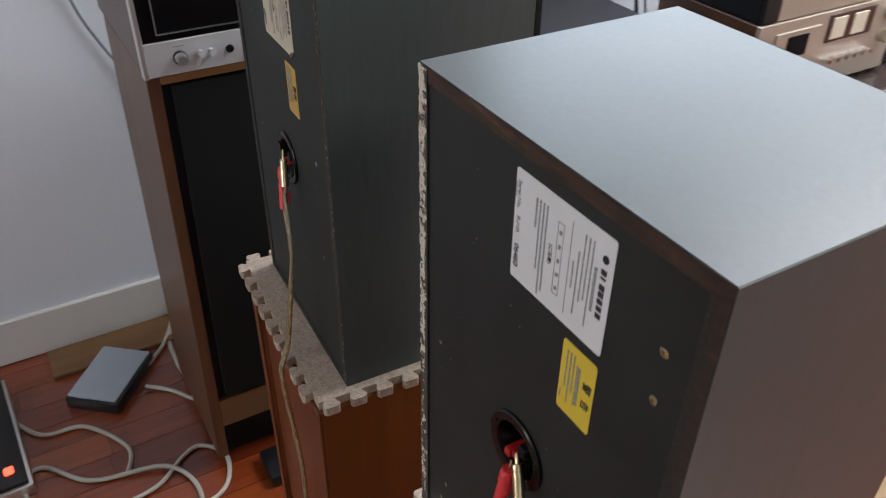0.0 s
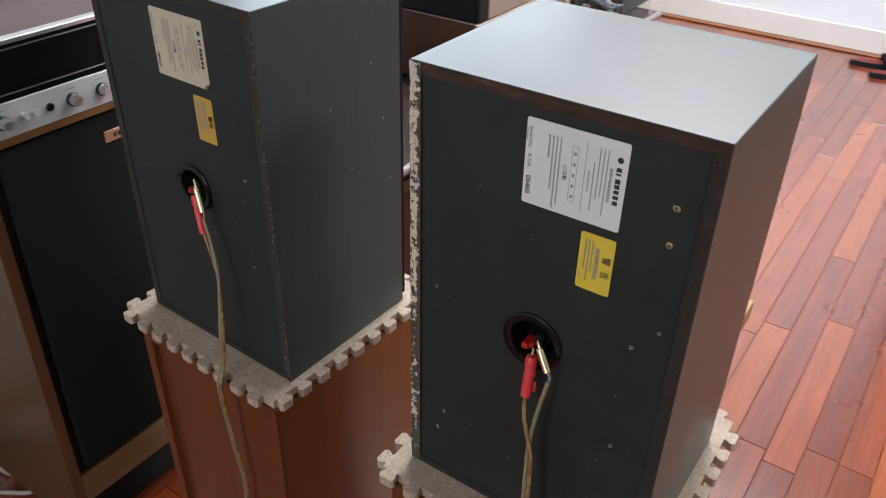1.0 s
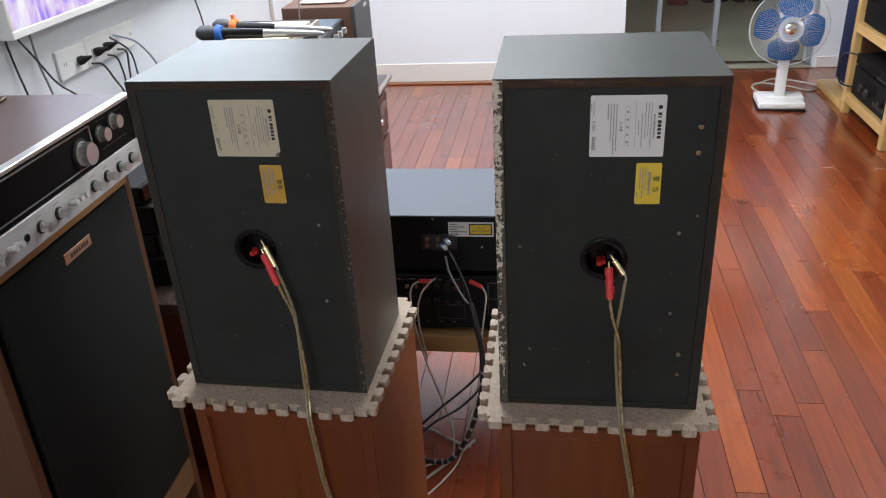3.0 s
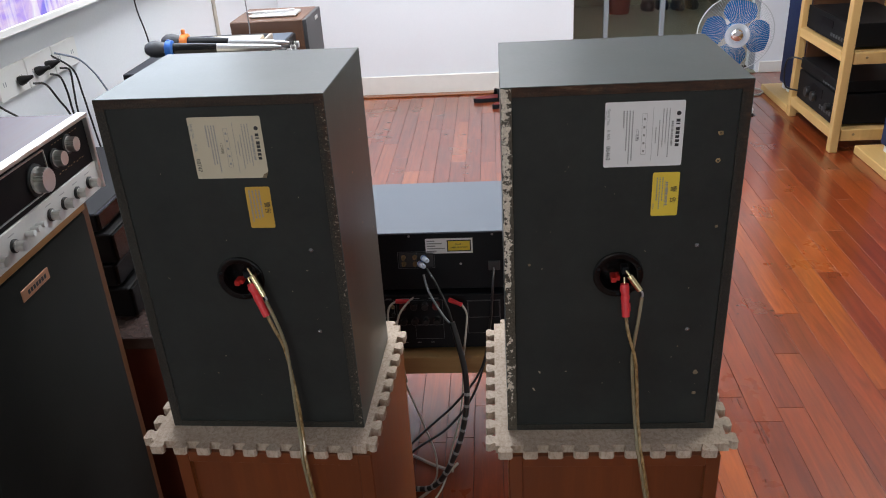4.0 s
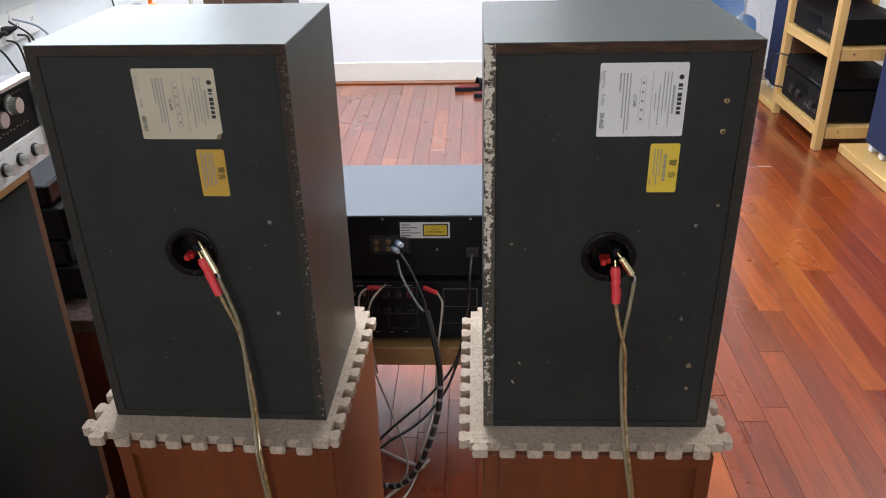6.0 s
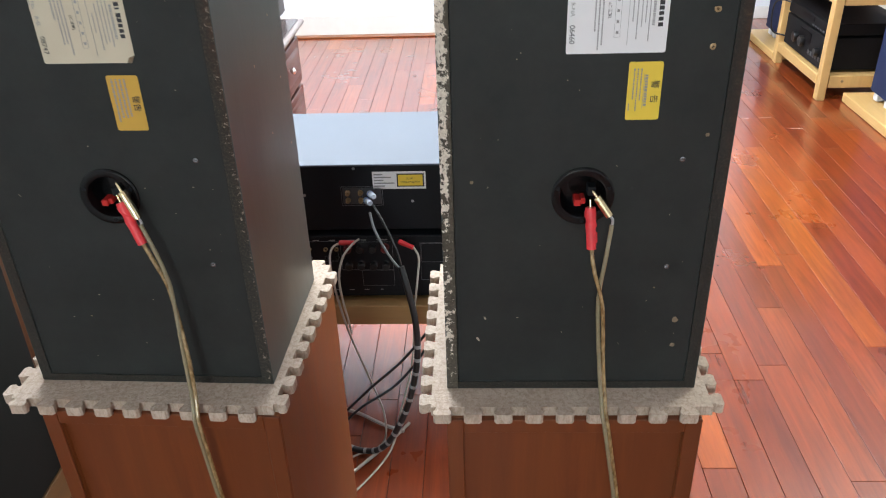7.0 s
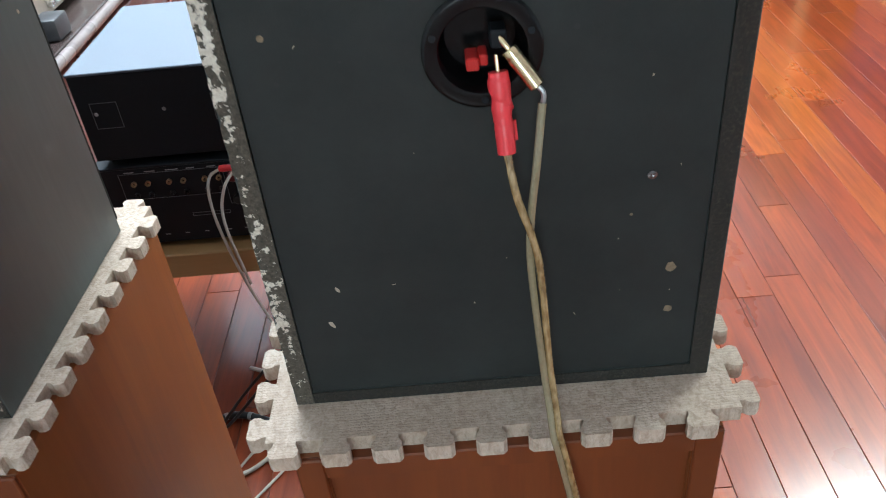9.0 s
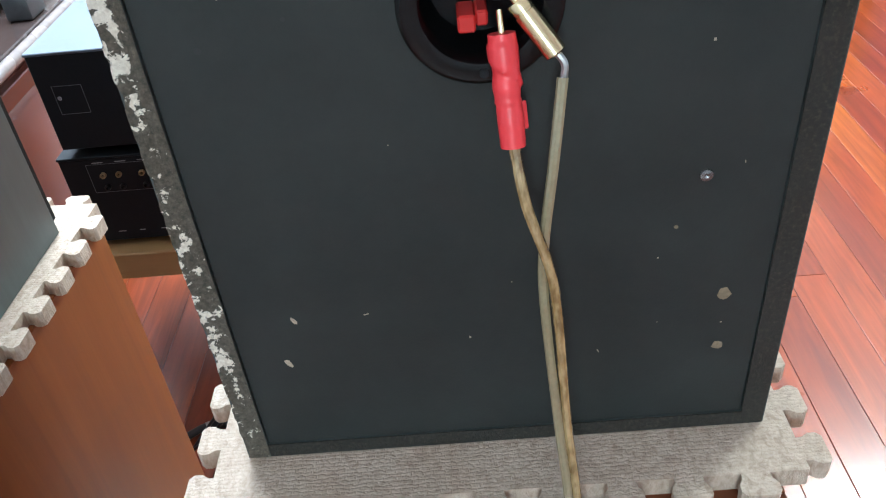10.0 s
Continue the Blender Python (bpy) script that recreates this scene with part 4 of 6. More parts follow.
part("top_panel", box(B(), (KB, KY0 + 0.02, KTOP - 0.013), (KX + 0.004, KY1 - 0.02, KTOP), 0.001), M["oak_trim"], kl, "golden wooden top edge")
# bottom rail uses a darker version of the top edge's golden wood
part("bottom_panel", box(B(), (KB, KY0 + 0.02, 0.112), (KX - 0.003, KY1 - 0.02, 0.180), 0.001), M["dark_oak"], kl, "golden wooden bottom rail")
part("plinth", box(B(), (KB + 0.02, KY0 + 0.01, 0.0), (KX - 0.04, KY1 - 0.01, 0.112), 0.002), M["black_matt"], kl)
part("rear_panel", box(B(), (KB, KY0 + 0.02, 0.165), (KB + 0.015, KY1 - 0.02, KTOP - 0.02)), M["black_matt"], kl)
part("grille_frame", box(B(), (KX - 0.03, KY0 + 0.021, 0.181), (KX - 0.012, KY1 - 0.021, KTOP - 0.014)), M["black_matt"], kl)
part("grille", box(B(), (KX - 0.014, KY0 + 0.034, 0.191), (KX + 0.002, KY1 - 0.022, KTOP - 0.018), 0.004, 2), M["grille"], kl, "black cloth grille")
badge = part("badge", box(B(), (KX + 0.002, 0.145, 0.781), (KX + 0.0045, 0.224, 0.800), 0.0008), M["copper_plate"], kl, "copper-coloured maker's badge")
bm = B()
for k in range(7):
    box(bm, (KX + 0.0045, 0.160 + 0.008 * k, 0.787), (KX + 0.0049, 0.1655 + 0.008 * k, 0.794))
part("print", bm, M["ink"], badge)

# the tall cabinet leans a little along the wall
lean = Matrix(((1, 0, 0, 0), (0, 1, 0.021, -0.021 * KTOP), (0, 0, 1, 0), (0, 0, 0, 1)))
for ob in kl.children_recursive:
    ob.data.transform(lean)

RX, RY0, RY1, RZ0, RZ1 = -0.708, -0.062, 0.442, KTOP + 0.002, 0.983
rc = thing("stereo_receiver", "vintage silver-faced stereo receiver in a walnut case, on a speaker", "receiver")
RB = RX - 0.35
case = part("top_panel", box(B(), (RB, RY0 + 0.004, RZ1 - 0.014), (RX - 0.008, RY1 - 0.004, RZ1 - 0.002), 0.001), M["walnut_top"], rc, "walnut veneered top")
for y0 in (RY0 + 0.004, RY1 - 0.018):
    part("side_panel", box(B(), (RB, y0, RZ0), (RX - 0.008, y0 + 0.014, RZ1 - 0.0142), 0.001), M["walnut_top"], rc, "walnut veneered side")
vent = part("vent", box(B(), (-1.050, RY0 + 0.05, RZ1 - 0.002), (-0.935, 0.400, RZ1 + 0.0008)), M["grey_box"], case, "pale grey ventilation mesh")
bm = B()
for lo, hi in (((-1.054, RY0 + 0.04), (-0.930, RY0 + 0.05)), ((-1.054, 0.400), (-0.930, 0.410)), ((-0.935, RY0 + 0.05), (-0.927, 0.400))):
    box(bm, (lo[0], lo[1], RZ1 - 0.002), (hi[0], hi[1], RZ1 + 0.004), 0.001)
part("vent_frame", bm, M["walnut"], vent)
part("chassis", box(B(), (RB + 0.005, RY0 + 0.018, RZ0 + 0.004), (RX - 0.012, RY1 - 0.018, RZ1 - 0.014)), M["black_matt"], rc)
bm = B()
box(bm, (RX - 0.012, RY0, RZ1 - 0.007), (RX + 0.006, RY1, RZ1), 0.001)
box(bm, (RX - 0.012, RY0, RZ0), (RX + 0.006, RY0 + 0.007, RZ1 - 0.007), 0.001)
box(bm, (RX - 0.012, RY1 - 0.007, RZ0), (RX + 0.006, RY1, RZ1 - 0.007), 0.001)
part("bezel", bm, M["silver"], rc)
part("lower_fascia", box(B(), (RX - 0.012, RY0 + 0.007, RZ0), (RX + 0.001, RY1 - 0.007, RZ0 + 0.050), 0.0008), M["satin"], rc, "brushed aluminium control strip")
part("upper_fascia", box(B(), (RX - 0.012, RY0 + 0.007, RZ0 + 0.0505), (RX - 0.002, RY1 - 0.007, RZ1 - 0.007)), M["dial"], rc)
bm = box(B(), (RX - 0.003, RY0 + 0.030, RZ0 + 0.062), (RX + 0.0005, RY0 + 0.352, RZ1 - 0.016), 0.0008)
dial = part("tuning_dial", bm, M["dial"], rc, "dark glass tuning dial")
bm = B()
for lo, hi in (((RY0 + 0.028, RZ0 + 0.060), (RY0 + 0.354, RZ0 + 0.0615)), ((RY0 + 0.028, RZ1 - 0.0155), (RY0 + 0.354, RZ1 - 0.014)), ((RY0 + 0.028, RZ0 + 0.0615), (RY0 + 0.0295, RZ1 - 0.0155)), ((RY0 + 0.3525, RZ0 + 0.0615), (RY0 + 0.354, RZ1 - 0.0155))):
    box(bm, (RX - 0.003, lo[0], lo[1]), (RX + 0.0015, hi[0], hi[1]))
part("dial_frame", bm, M["silver"], dial)


def knob(x, y, z, r, length, parent, material=M["silver"], collar=True):
    """A knurled aluminium knob that faces +x."""
    m = Matrix.Translation((x, y, z)) @ pose(0, 0, 0, 0, 90, 0)
    bm = B()
    seg = 40
    rings = []
    for rr, h in ((1.0, 0.0), (1.0, 0.25), (0.93, 0.28), (0.93, 0.93), (0.86, 1.0)):
        ring = []
        for k in range(seg):
            bite = 0.78 if (k % 2 and 0.26 < h < 0.95) else 1.0
            ring.append(bm.verts.new((r * rr * bite * math.cos(2 * math.pi * k / seg), r * rr * bite * math.sin(2 * math.pi * k / seg), length * h)))
        rings.append(ring)
    for p, q in zip(rings, rings[1:]):
        for k in range(seg):
            bm.faces.new((p[k], p[(k + 1) % seg], q[(k + 1) % seg], q[k]))
    bm.faces.new(rings[-1])
    bmesh.ops.transform(bm, matrix=m, verts=bm.verts[:])
    k_ob = part("knob", bm, material, parent)
    if collar:
        part("collar", lathe(B(), [(r * 1.22, -0.001), (r * 1.22, 0.003), (r * 1.02, 0.0045)], 24, m), M["black"], k_ob)
    return k_ob


knob(RX + 0.0, RY0 + 0.314, RZ0 + 0.087, 0.0208, 0.022, rc)
knob(RX - 0.002, RY0 + 0.382, RZ0 + 0.097, 0.0133, 0.018, rc)
knob(RX - 0.002, RY0 + 0.428, RZ0 + 0.105, 0.0133, 0.018, rc)
for dy, r, ln in ((0.055, 0.0085, 0.018), (0.165, 0.0085, 0.018), (0.215, 0.0085, 0.018), (0.325, 0.0085, 0.018), (0.370, 0.0085, 0.018), (0.415, 0.0085, 0.018), (0.460, 0.0085, 0.018)):
    knob(RX + 0.001, RY0 + dy, RZ0 + 0.024, r, ln, rc)
for dy in (0.085, 0.100, 0.250, 0.266, 0.282):
    part("lever", cyl(B(), (RX + 0.001, RY0 + dy, RZ0 + 0.026), (RX + 0.016, RY0 + dy, RZ0 + 0.028), 0.0042, 0.0050, 14), M["satin"], rc)
part("jack", lathe(B(), [(0.006, 0), (0.006, 0.002), (0.0035, 0.002), (0.003, -0.004), (0, -0.004)], 16, Matrix.Translation((RX + 0.001, RY0 + 0.128, RZ0 + 0.024)) @ pose(0, 0, 0, 0, 90, 0)), M["black"], rc)
for dy in (0.055, 0.165, 0.215, 0.325, 0.370, 0.415, 0.460):
    part("print", box(B(), (RX + 0.001, RY0 + dy - 0.008, RZ0 + 0.0400), (RX + 0.0013, RY0 + dy + 0.008, RZ0 + 0.0415)), M["ink_pale"], rc)
for k in range(9):
    y0 = RY0 + 0.385 + 0.010 * k
    part("print", box(B(), (RX - 0.002, y0, RZ0 + 0.068 + 0.0015 * (k % 2)), (RX - 0.0015, y0 + 0.004, RZ0 + 0.0692 + 0.0015 * (k % 2))), M["old_brass"], rc)
    part("print", box(B(), (RX - 0.002, y0, RZ1 - 0.018), (RX - 0.0015, y0 + 0.004, RZ1 - 0.0170)), M["old_brass"], rc)
for dy in (0.05, 0.44):
    part("foot", cyl(B(), (RX - 0.05, RY0 + dy, RZ0 - 0.002), (RX - 0.05, RY0 + dy, RZ0 + 0.006), 0.012, seg=16), M["black"], rc)

# ---------------------------------------------------------------- television and wall sockets
tv = thing("television", "wall-mounted television with a white rim, switched on", "television")
TX, TY0, TY1, TZ0, TZ1 = LEFT_X + 0.06, 0.86, 2.90, 0.99, 2.14
part("screen", box(B(), (TX - 0.012, TY0 + 0.012, TZ0 + 0.02), (TX + 0.001, TY1 - 0.012, TZ1 - 0.012)), M["screen"], tv, "lit screen with violet and blue picture")
bm = B()
box(bm, (TX - 0.035, TY0, TZ0), (TX + 0.004, TY1, TZ0 + 0.02), 0.002)
box(bm, (TX - 0.035, TY0, TZ1 - 0.012), (TX + 0.004, TY1, TZ1), 0.002)
box(bm, (TX - 0.035, TY0, TZ0 + 0.02), (TX + 0.004, TY0 + 0.012, TZ1 - 0.012), 0.002)
box(bm, (TX - 0.035, TY1 - 0.012, TZ0 + 0.02), (TX + 0.004, TY1, TZ1 - 0.012), 0.002)
part("rim", bm, M["white"], tv)
part("back_cover", box(B(), (LEFT_X, TY0 + 0.02, TZ0 + 0.02), (TX - 0.012, TY1 - 0.02, TZ1 - 0.02), 0.006), M["black"], tv)

for k in range(3):
    y0 = 1.085 + 0.147 * k
    so = thing("wall_socket", "white double wall socket plate" if k else "white double wall socket plate with a free outlet", "socket", group="wall sockets")
    plate = part("plate", box(B(), (LEFT_X, y0, 0.828), (LEFT_X + 0.009, y0 + 0.144, 0.908), 0.002), M["white"], so)
    for dy in (0.025, 0.035, 0.105, 0.115):
        part("slot", box(B(), (LEFT_X + 0.009, y0 + dy, 0.862), (LEFT_X + 0.0093, y0 + dy + 0.003, 0.874)), M["grey_box"], plate)


def power_plug(y, z, run):
    pl = thing("power_plug", "black power plug with its lead, in a wall socket", "plug", group="power plugs")
    bm = B()
    lathe(bm, [(0.011, 0), (0.013, 0.004), (0.012, 0.014), (0.008, 0.024), (0.005, 0.034), (0.0035, 0.040)], 20, Matrix.Translation((LEFT_X + 0.0096, y, z)) @ pose(0, 0, 0, 0, 75, 20))
    part("body", bm, M["black"], pl)
    part("lead", tube(B(), [(LEFT_X + 0.040, y + 0.014, z - 0.010)] + run, 0.0030, 8, 8), M["black_cable"], pl)


power_plug(1.180, 0.860, [(-1.215, 1.225, 0.838), (-1.215, 1.270, 0.780), (-1.215, 1.303, 0.735), (-1.21, 1.325, 0.65), (-1.19, 1.33, 0.52)])
power_plug(1.272, 0.862, [(-1.215, 1.305, 0.838), (-1.215, 1.322, 0.790), (-1.215, 1.325, 0.735), (-1.21, 1.33, 0.65), (-1.19, 1.34, 0.52)])
power_plug(1.330, 0.864, [(-1.215, 1.365, 0.842), (-1.215, 1.360, 0.790), (-1.215, 1.352, 0.725), (-1.21, 1.36, 0.64), (-1.19, 1.37, 0.52)])
for name, pts, m, lab in (("wall_cable", [(-1.262, 1.37, 0.885), (-1.225, 1.402, 0.835), (-1.22, 1.412, 0.760), (-1.22, 1.423, 0.680), (-1.22, 1.440, 0.570), (-1.22, 1.468, 0.508)], "black_cable", "thin black cable from a wall socket"),
                          ("wall_cable", [(-1.262, 1.39, 0.887), (-1.225, 1.440, 0.858), (-1.22, 1.500, 0.808), (-1.22, 1.546, 0.755), (-1.22, 1.580, 0.690), (-1.21, 1.60, 0.508)], "silver_blue", "thin blue-grey cable from a wall socket"),
                          ("wall_cable", [(-1.262, 0.90, 1.00), (-1.258, 0.91, 0.9), (-1.25, 0.93, 0.75), (-1.24, 0.94, 0.52)], "black_cable", "black cable hanging from the television"),
                          ("wall_cable", [(-1.262, 0.93, 1.00), (-1.25, 0.98, 0.92), (-1.24, 1.03, 0.84), (-1.22, 1.12, 0.74), (-1.2, 1.16, 0.52)], "black_cable", "black cable hanging from the television"),
                          ("wall_cable", [(-1.262, 1.00, 1.00), (-1.25, 0.99, 0.90), (-1.24, 1.00, 0.80), (-1.23, 1.02, 0.52)], "grey_cable", "grey cable hanging from the television"),
                          ("wall_cable", [(-1.262, 2.00, 1.02), (-1.26, 2.00, 0.90), (-1.255, 2.03, 0.78), (-1.25, 2.05, 0.52)], "black_cable", "black cable hanging on the wall"),
                          ("wall_cable", [(-1.262, 2.80, 1.3), (-1.262, 2.82, 0.9), (-1.262, 2.82, 0.4), (-1.25, 2.82, 0.01)], "white_cable", "white cable conduit on the wall"),
                          ("wall_cable", [(-1.262, -0.12, 1.00), (-1.262, -0.082, 0.805), (-1.262, -0.046, 0.708), (-1.262, 0.002, 0.612), (-1.255, 0.05, 0.50)], "grey_cable", "grey cable slung along the wall")):
    single(name, tube(B(), pts, 0.0028 if m != "white_cable" else 0.009, 8, 10), M[m], lab, "cable")

# ---------------------------------------------------------------- low console along the wall
CX, CY0, CY1, CZ = -0.62, 0.50, 2.31, 0.50
con = thing("media_console", "low red mahogany console with drawers and a polished stone top", "console")
part("carcass", box(B(), (LEFT_X + 0.02, CY0, 0.06), (CX - 0.02, CY1 - 0.02, CZ - 0.03), 0.002), M["mahogany"], con)
part("plinth", box(B(), (LEFT_X + 0.03, CY0 + 0.02, 0.0), (CX - 0.05, CY1 - 0.04, 0.06)), M["mahogany"], con)
part("top", box(B(), (LEFT_X + 0.013, CY0 - 0.02, CZ - 0.028), (CX - 0.006, CY1 + 0.006, CZ + 0.001), 0.002), M["stone"], con, "dark polished stone top")
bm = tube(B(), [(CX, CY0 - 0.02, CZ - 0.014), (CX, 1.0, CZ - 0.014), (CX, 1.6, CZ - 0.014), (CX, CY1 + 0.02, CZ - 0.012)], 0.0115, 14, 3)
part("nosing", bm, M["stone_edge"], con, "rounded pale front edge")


def raised_front(y0, y1, z0, z1, name, parent, knob_at):
    """A drawer or door front with a bevelled field."""
    f = part(name, box(B(), (CX - 0.02, y0, z0), (CX - 0.002, y1, z1), 0.002), M["mahogany"], parent)
    bm = B()
    lo, hi = (y0 + 0.035, z0 + 0.030), (y1 - 0.035, z1 - 0.030)
    o = [bm.verts.new((CX - 0.002, y, z)) for y, z in ((lo[0], lo[1]), (hi[0], lo[1]), (hi[0], hi[1]), (lo[0], hi[1]))]
    i = [bm.verts.new((CX + 0.006, y, z)) for y, z in ((lo[0] + 0.012, lo[1] + 0.012), (hi[0] - 0.012, lo[1] + 0.012), (hi[0] - 0.012, hi[1] - 0.012), (lo[0] + 0.012, hi[1] - 0.012))]
    for k in range(4):
        bm.faces.new((o[k], o[(k + 1) % 4], i[(k + 1) % 4], i[k]))
    bm.faces.new(i)
    part("field", bm, M["mahogany"], f)
    bm = lathe(B(), [(0.006, 0), (0.005, 0.010), (0.011, 0.016), (0.013, 0.022), (0.009, 0.028), (0, 0.029)], 18, Matrix.Translation((CX + 0.001, *knob_at)) @ pose(0, 0, 0, 0, 90, 0))
    part("knob", bm, M["chrome"], f, "polished metal knob")


raised_front(1.82, 2.25, 0.29, 0.455, "drawer", con, (2.02, 0.393))
raised_front(1.82, 2.25, 0.08, 0.275, "drawer", con, (2.02, 0.19))
raised_front(1.20, 1.79, 0.08, 0.455, "door", con, (1.735, 0.392))
raised_front(0.56, 1.17, 0.08, 0.455, "door", con, (0.66, 0.36))

# silver deck with a second case on top
dk = thing("cassette_deck", "champagne silver cassette deck with two lit meters, on the console", "cassette deck")
DX, DY0, DY1 = -0.705, 1.235, 1.735
part("case", box(B(), (DX - 0.32, DY0, CZ + 0.014), (DX - 0.012, DY1, 0.700), 0.002), M["walnut"], dk)
part("fascia", box(B(), (DX - 0.012, DY0, CZ + 0.014), (DX, DY1, 0.700), 0.002), M["champagne"], dk, "champagne aluminium fascia")
part("door_surround", box(B(), (DX, DY0 + 0.055, CZ + 0.040), (DX + 0.005, DY0 + 0.205, 0.675), 0.002), M["champagne"], dk)
part("counter_window", box(B(), (DX + 0.005, DY0 + 0.095, 0.612), (DX + 0.007, DY0 + 0.165, 0.662)), M["dial"], dk, "dark cassette window")
part("meter_frame", box(B(), (DX, DY0 + 0.235, 0.622), (DX + 0.003, DY0 + 0.400, 0.690), 0.001), M["walnut_top"], dk)
for dy in (0.245, 0.320):
    part("meter", box(B(), (DX + 0.003, DY0 + dy, 0.630), (DX + 0.006, DY0 + dy + 0.050, 0.682), 0.001), M["cream"], dk, "cream level meter")
for k in range(6):
    part("lever", cyl(B(), (DX, DY0 + 0.250 + 0.030 * k, 0.578), (DX + 0.022, DY0 + 0.250 + 0.030 * k, 0.580), 0.007, 0.006, 14), M["chrome"], dk)
for dz in (0.605, 0.665):
    knob(DX, DY1 - 0.045, dz, 0.017, 0.026, dk, M["champagne"], False)
bm = B()
for k in range(7):
    box(bm, (DX, DY0 + 0.060 + 0.022 * k, 0.528), (DX + 0.012, DY0 + 0.078 + 0.022 * k, 0.538))
tagged(part("key_row", bm, M["silver"], dk), kind="stuff")
for dx, dy in ((-0.03, 0.05), (-0.03, 0.45), (-0.29, 0.05), (-0.29, 0.45)):
    part("foot", cyl(B(), (DX + dx, DY0 + dy, CZ + 0.001), (DX + dx, DY0 + dy, CZ + 0.016), 0.015, seg=14), M["black"], dk)
tn = thing("tuner", "champagne fronted tuner with a black window, stacked on a deck", "tuner")
part("case", box(B(), (DX - 0.30, DY0 + 0.005, 0.702), (DX - 0.014, DY1 - 0.02, 0.852), 0.002), M["black_matt"], tn)
part("fascia", box(B(), (DX - 0.014, DY0 + 0.055, 0.702), (DX - 0.004, DY1 - 0.02, 0.852), 0.002), M["champagne"], tn)
part("window", box(B(), (DX - 0.014, DY0 + 0.005, 0.702), (DX - 0.003, DY0 + 0.0545, 0.852), 0.002), M["black"], tn)
part("dial", box(B(), (DX - 0.004, DY0 + 0.10, 0.775), (DX - 0.002, DY1 - 0.06, 0.835), 0.001), M["dial"], tn)
single("card_box", box(B(), (DX - 0.20, DY0 + 0.04, 0.8525), (DX - 0.01, DY1 - 0.10, 0.864), 0.002), M["cream"], "flat cream card box lying on a tuner", "box")
single("adapter_brick", box(B(), (-0.685, 1.16, CZ + 0.0015), (-0.635, 1.225, CZ + 0.045), 0.006, 2), M["charcoal"], "dark adapter lying on the console edge", "adapter")


def microphone(at, ring, label):
    mi = thing("microphone", label, "microphone", at, "pair of wireless microphones")
    turn = pose(0, 0, 0, 0, 90, 0)
    part("head", lathe(B(), [(0.0, -0.022), (0.010, -0.020), (0.0165, -0.010), (0.0180, 0.003), (0.0155, 0.018), (0.0140, 0.023)], 24, turn), M["charcoal"], mi, "dark mesh head")
    part("ring", lathe(B(), [(0.0145, 0.023), (0.0185, 0.026), (0.0185, 0.038), (0.0145, 0.041)], 24, turn), ring, mi)
    part("handle", lathe(B(), [(0.0125, 0.041), (0.0118, 0.09), (0.0104, 0.135)], 24, turn), M["gloss_black"], mi)
    part("tail", lathe(B(), [(0.0102, 0.135), (0.0085, 0.19), (0.0074, 0.235), (0.0062, 0.239), (0.0062, 0.256), (0.0045, 0.266), (0.003, 0.272)], 16, turn), M["steel"], mi)
    part("clip", box(B(), (0.026, -0.004, 0.016), (0.034, 0.004, 0.028 if ring is M["orange"] else 0.020), 0.002, 2), ring, mi)


microphone(pose(-0.955, 1.37, 0.8885, 0, 2, 3) @ Matrix.Scale(1.3, 4), M["blue"], "wireless microphone with a blue ring, lying on a box")
microphone(pose(-0.940, 1.46, 0.8885, 0, 2, -4) @ Matrix.Scale(1.3, 4), M["orange"], "wireless microphone with an orange ring, lying on a box")

# black mixer, wooden box speaker with a tray
mx = thing("mixer", "black mixer with rows of knobs and grey leads, on the console", "mixer")
part("case", box(B(), (-1.10, 1.775, CZ + 0.0015), (-0.735, 2.15, 0.672), 0.004), M["black_matt"], mx)
part("lid", box(B(), (-1.10, 1.775, 0.672), (-0.735, 2.15, 0.682), 0.003), M["hammer"], mx)
part("fascia", box(B(), (-0.735, 1.775, CZ + 0.006), (-0.727, 2.15, 0.672), 0.002), M["black"], mx)
for i in range(3):
    for k in range(7):
        knob(-0.727, 1.815 + 0.048 * k, 0.54 + 0.048 * i, 0.0125, 0.018, mx, M["silver"] if (i + k) % 3 == 0 else M["charcoal"], False)
part("display", box(B(), (-0.727, 1.80, 0.655), (-0.725, 1.95, 0.668)), M["grey_box"], mx)
for k in range(6):
    part("lead", tube(B(), [(-0.727, 1.83 + 0.05 * k, 0.655 - 0.02 * k), (-0.675, 1.86 + 0.05 * k, 0.66 - 0.03 * k), (-0.670, 1.92 + 0.035 * k, 0.61 - 0.01 * k), (-0.69, 1.99 + 0.025 * k, 0.60 - 0.01 * k), (-0.735, 2.06 + 0.015 * k, 0.62 - 0.02 * k)], 0.0042, 8, 8), M["grey_cable"] if k % 2 else M["silver_blue"], mx)
wb = thing("box_speaker", "small brown wooden box speaker with a black front, on the console", "speaker")
part("cabinet", box(B(), (-0.99, 2.165, CZ + 0.0015), (-0.715, 2.44, 0.808), 0.003), M["box_wood"], wb)
part("front", box(B(), (-0.715, 2.167, CZ + 0.0015), (-0.700, 2.438, 0.807), 0.002), M["charcoal"], wb)
part("badge", box(B(), (-0.700, 2.32, 0.775), (-0.698, 2.37, 0.790), 0.001), M["silver"], wb)
tr = thing("metal_tray", "small silver tray with a pen, on a wooden box", "tray")
part("tray", box(B(), (-0.93, 2.22, 0.8085), (-0.75, 2.33, 0.820), 0.004), M["silver"], tr)
part("pen", cyl(B(), (-0.95, 2.26, 0.824), (-0.77, 2.30, 0.824), 0.004, 0.003, 10), M["steel"], tr)
ef = thing("effects_unit", "dark grey effects unit with silver knobs, stacked on a mixer", "effects unit")
part("case", box(B(), (-1.05, 1.80, 0.683), (-0.745, 2.13, 0.762), 0.003), M["charcoal"], ef)
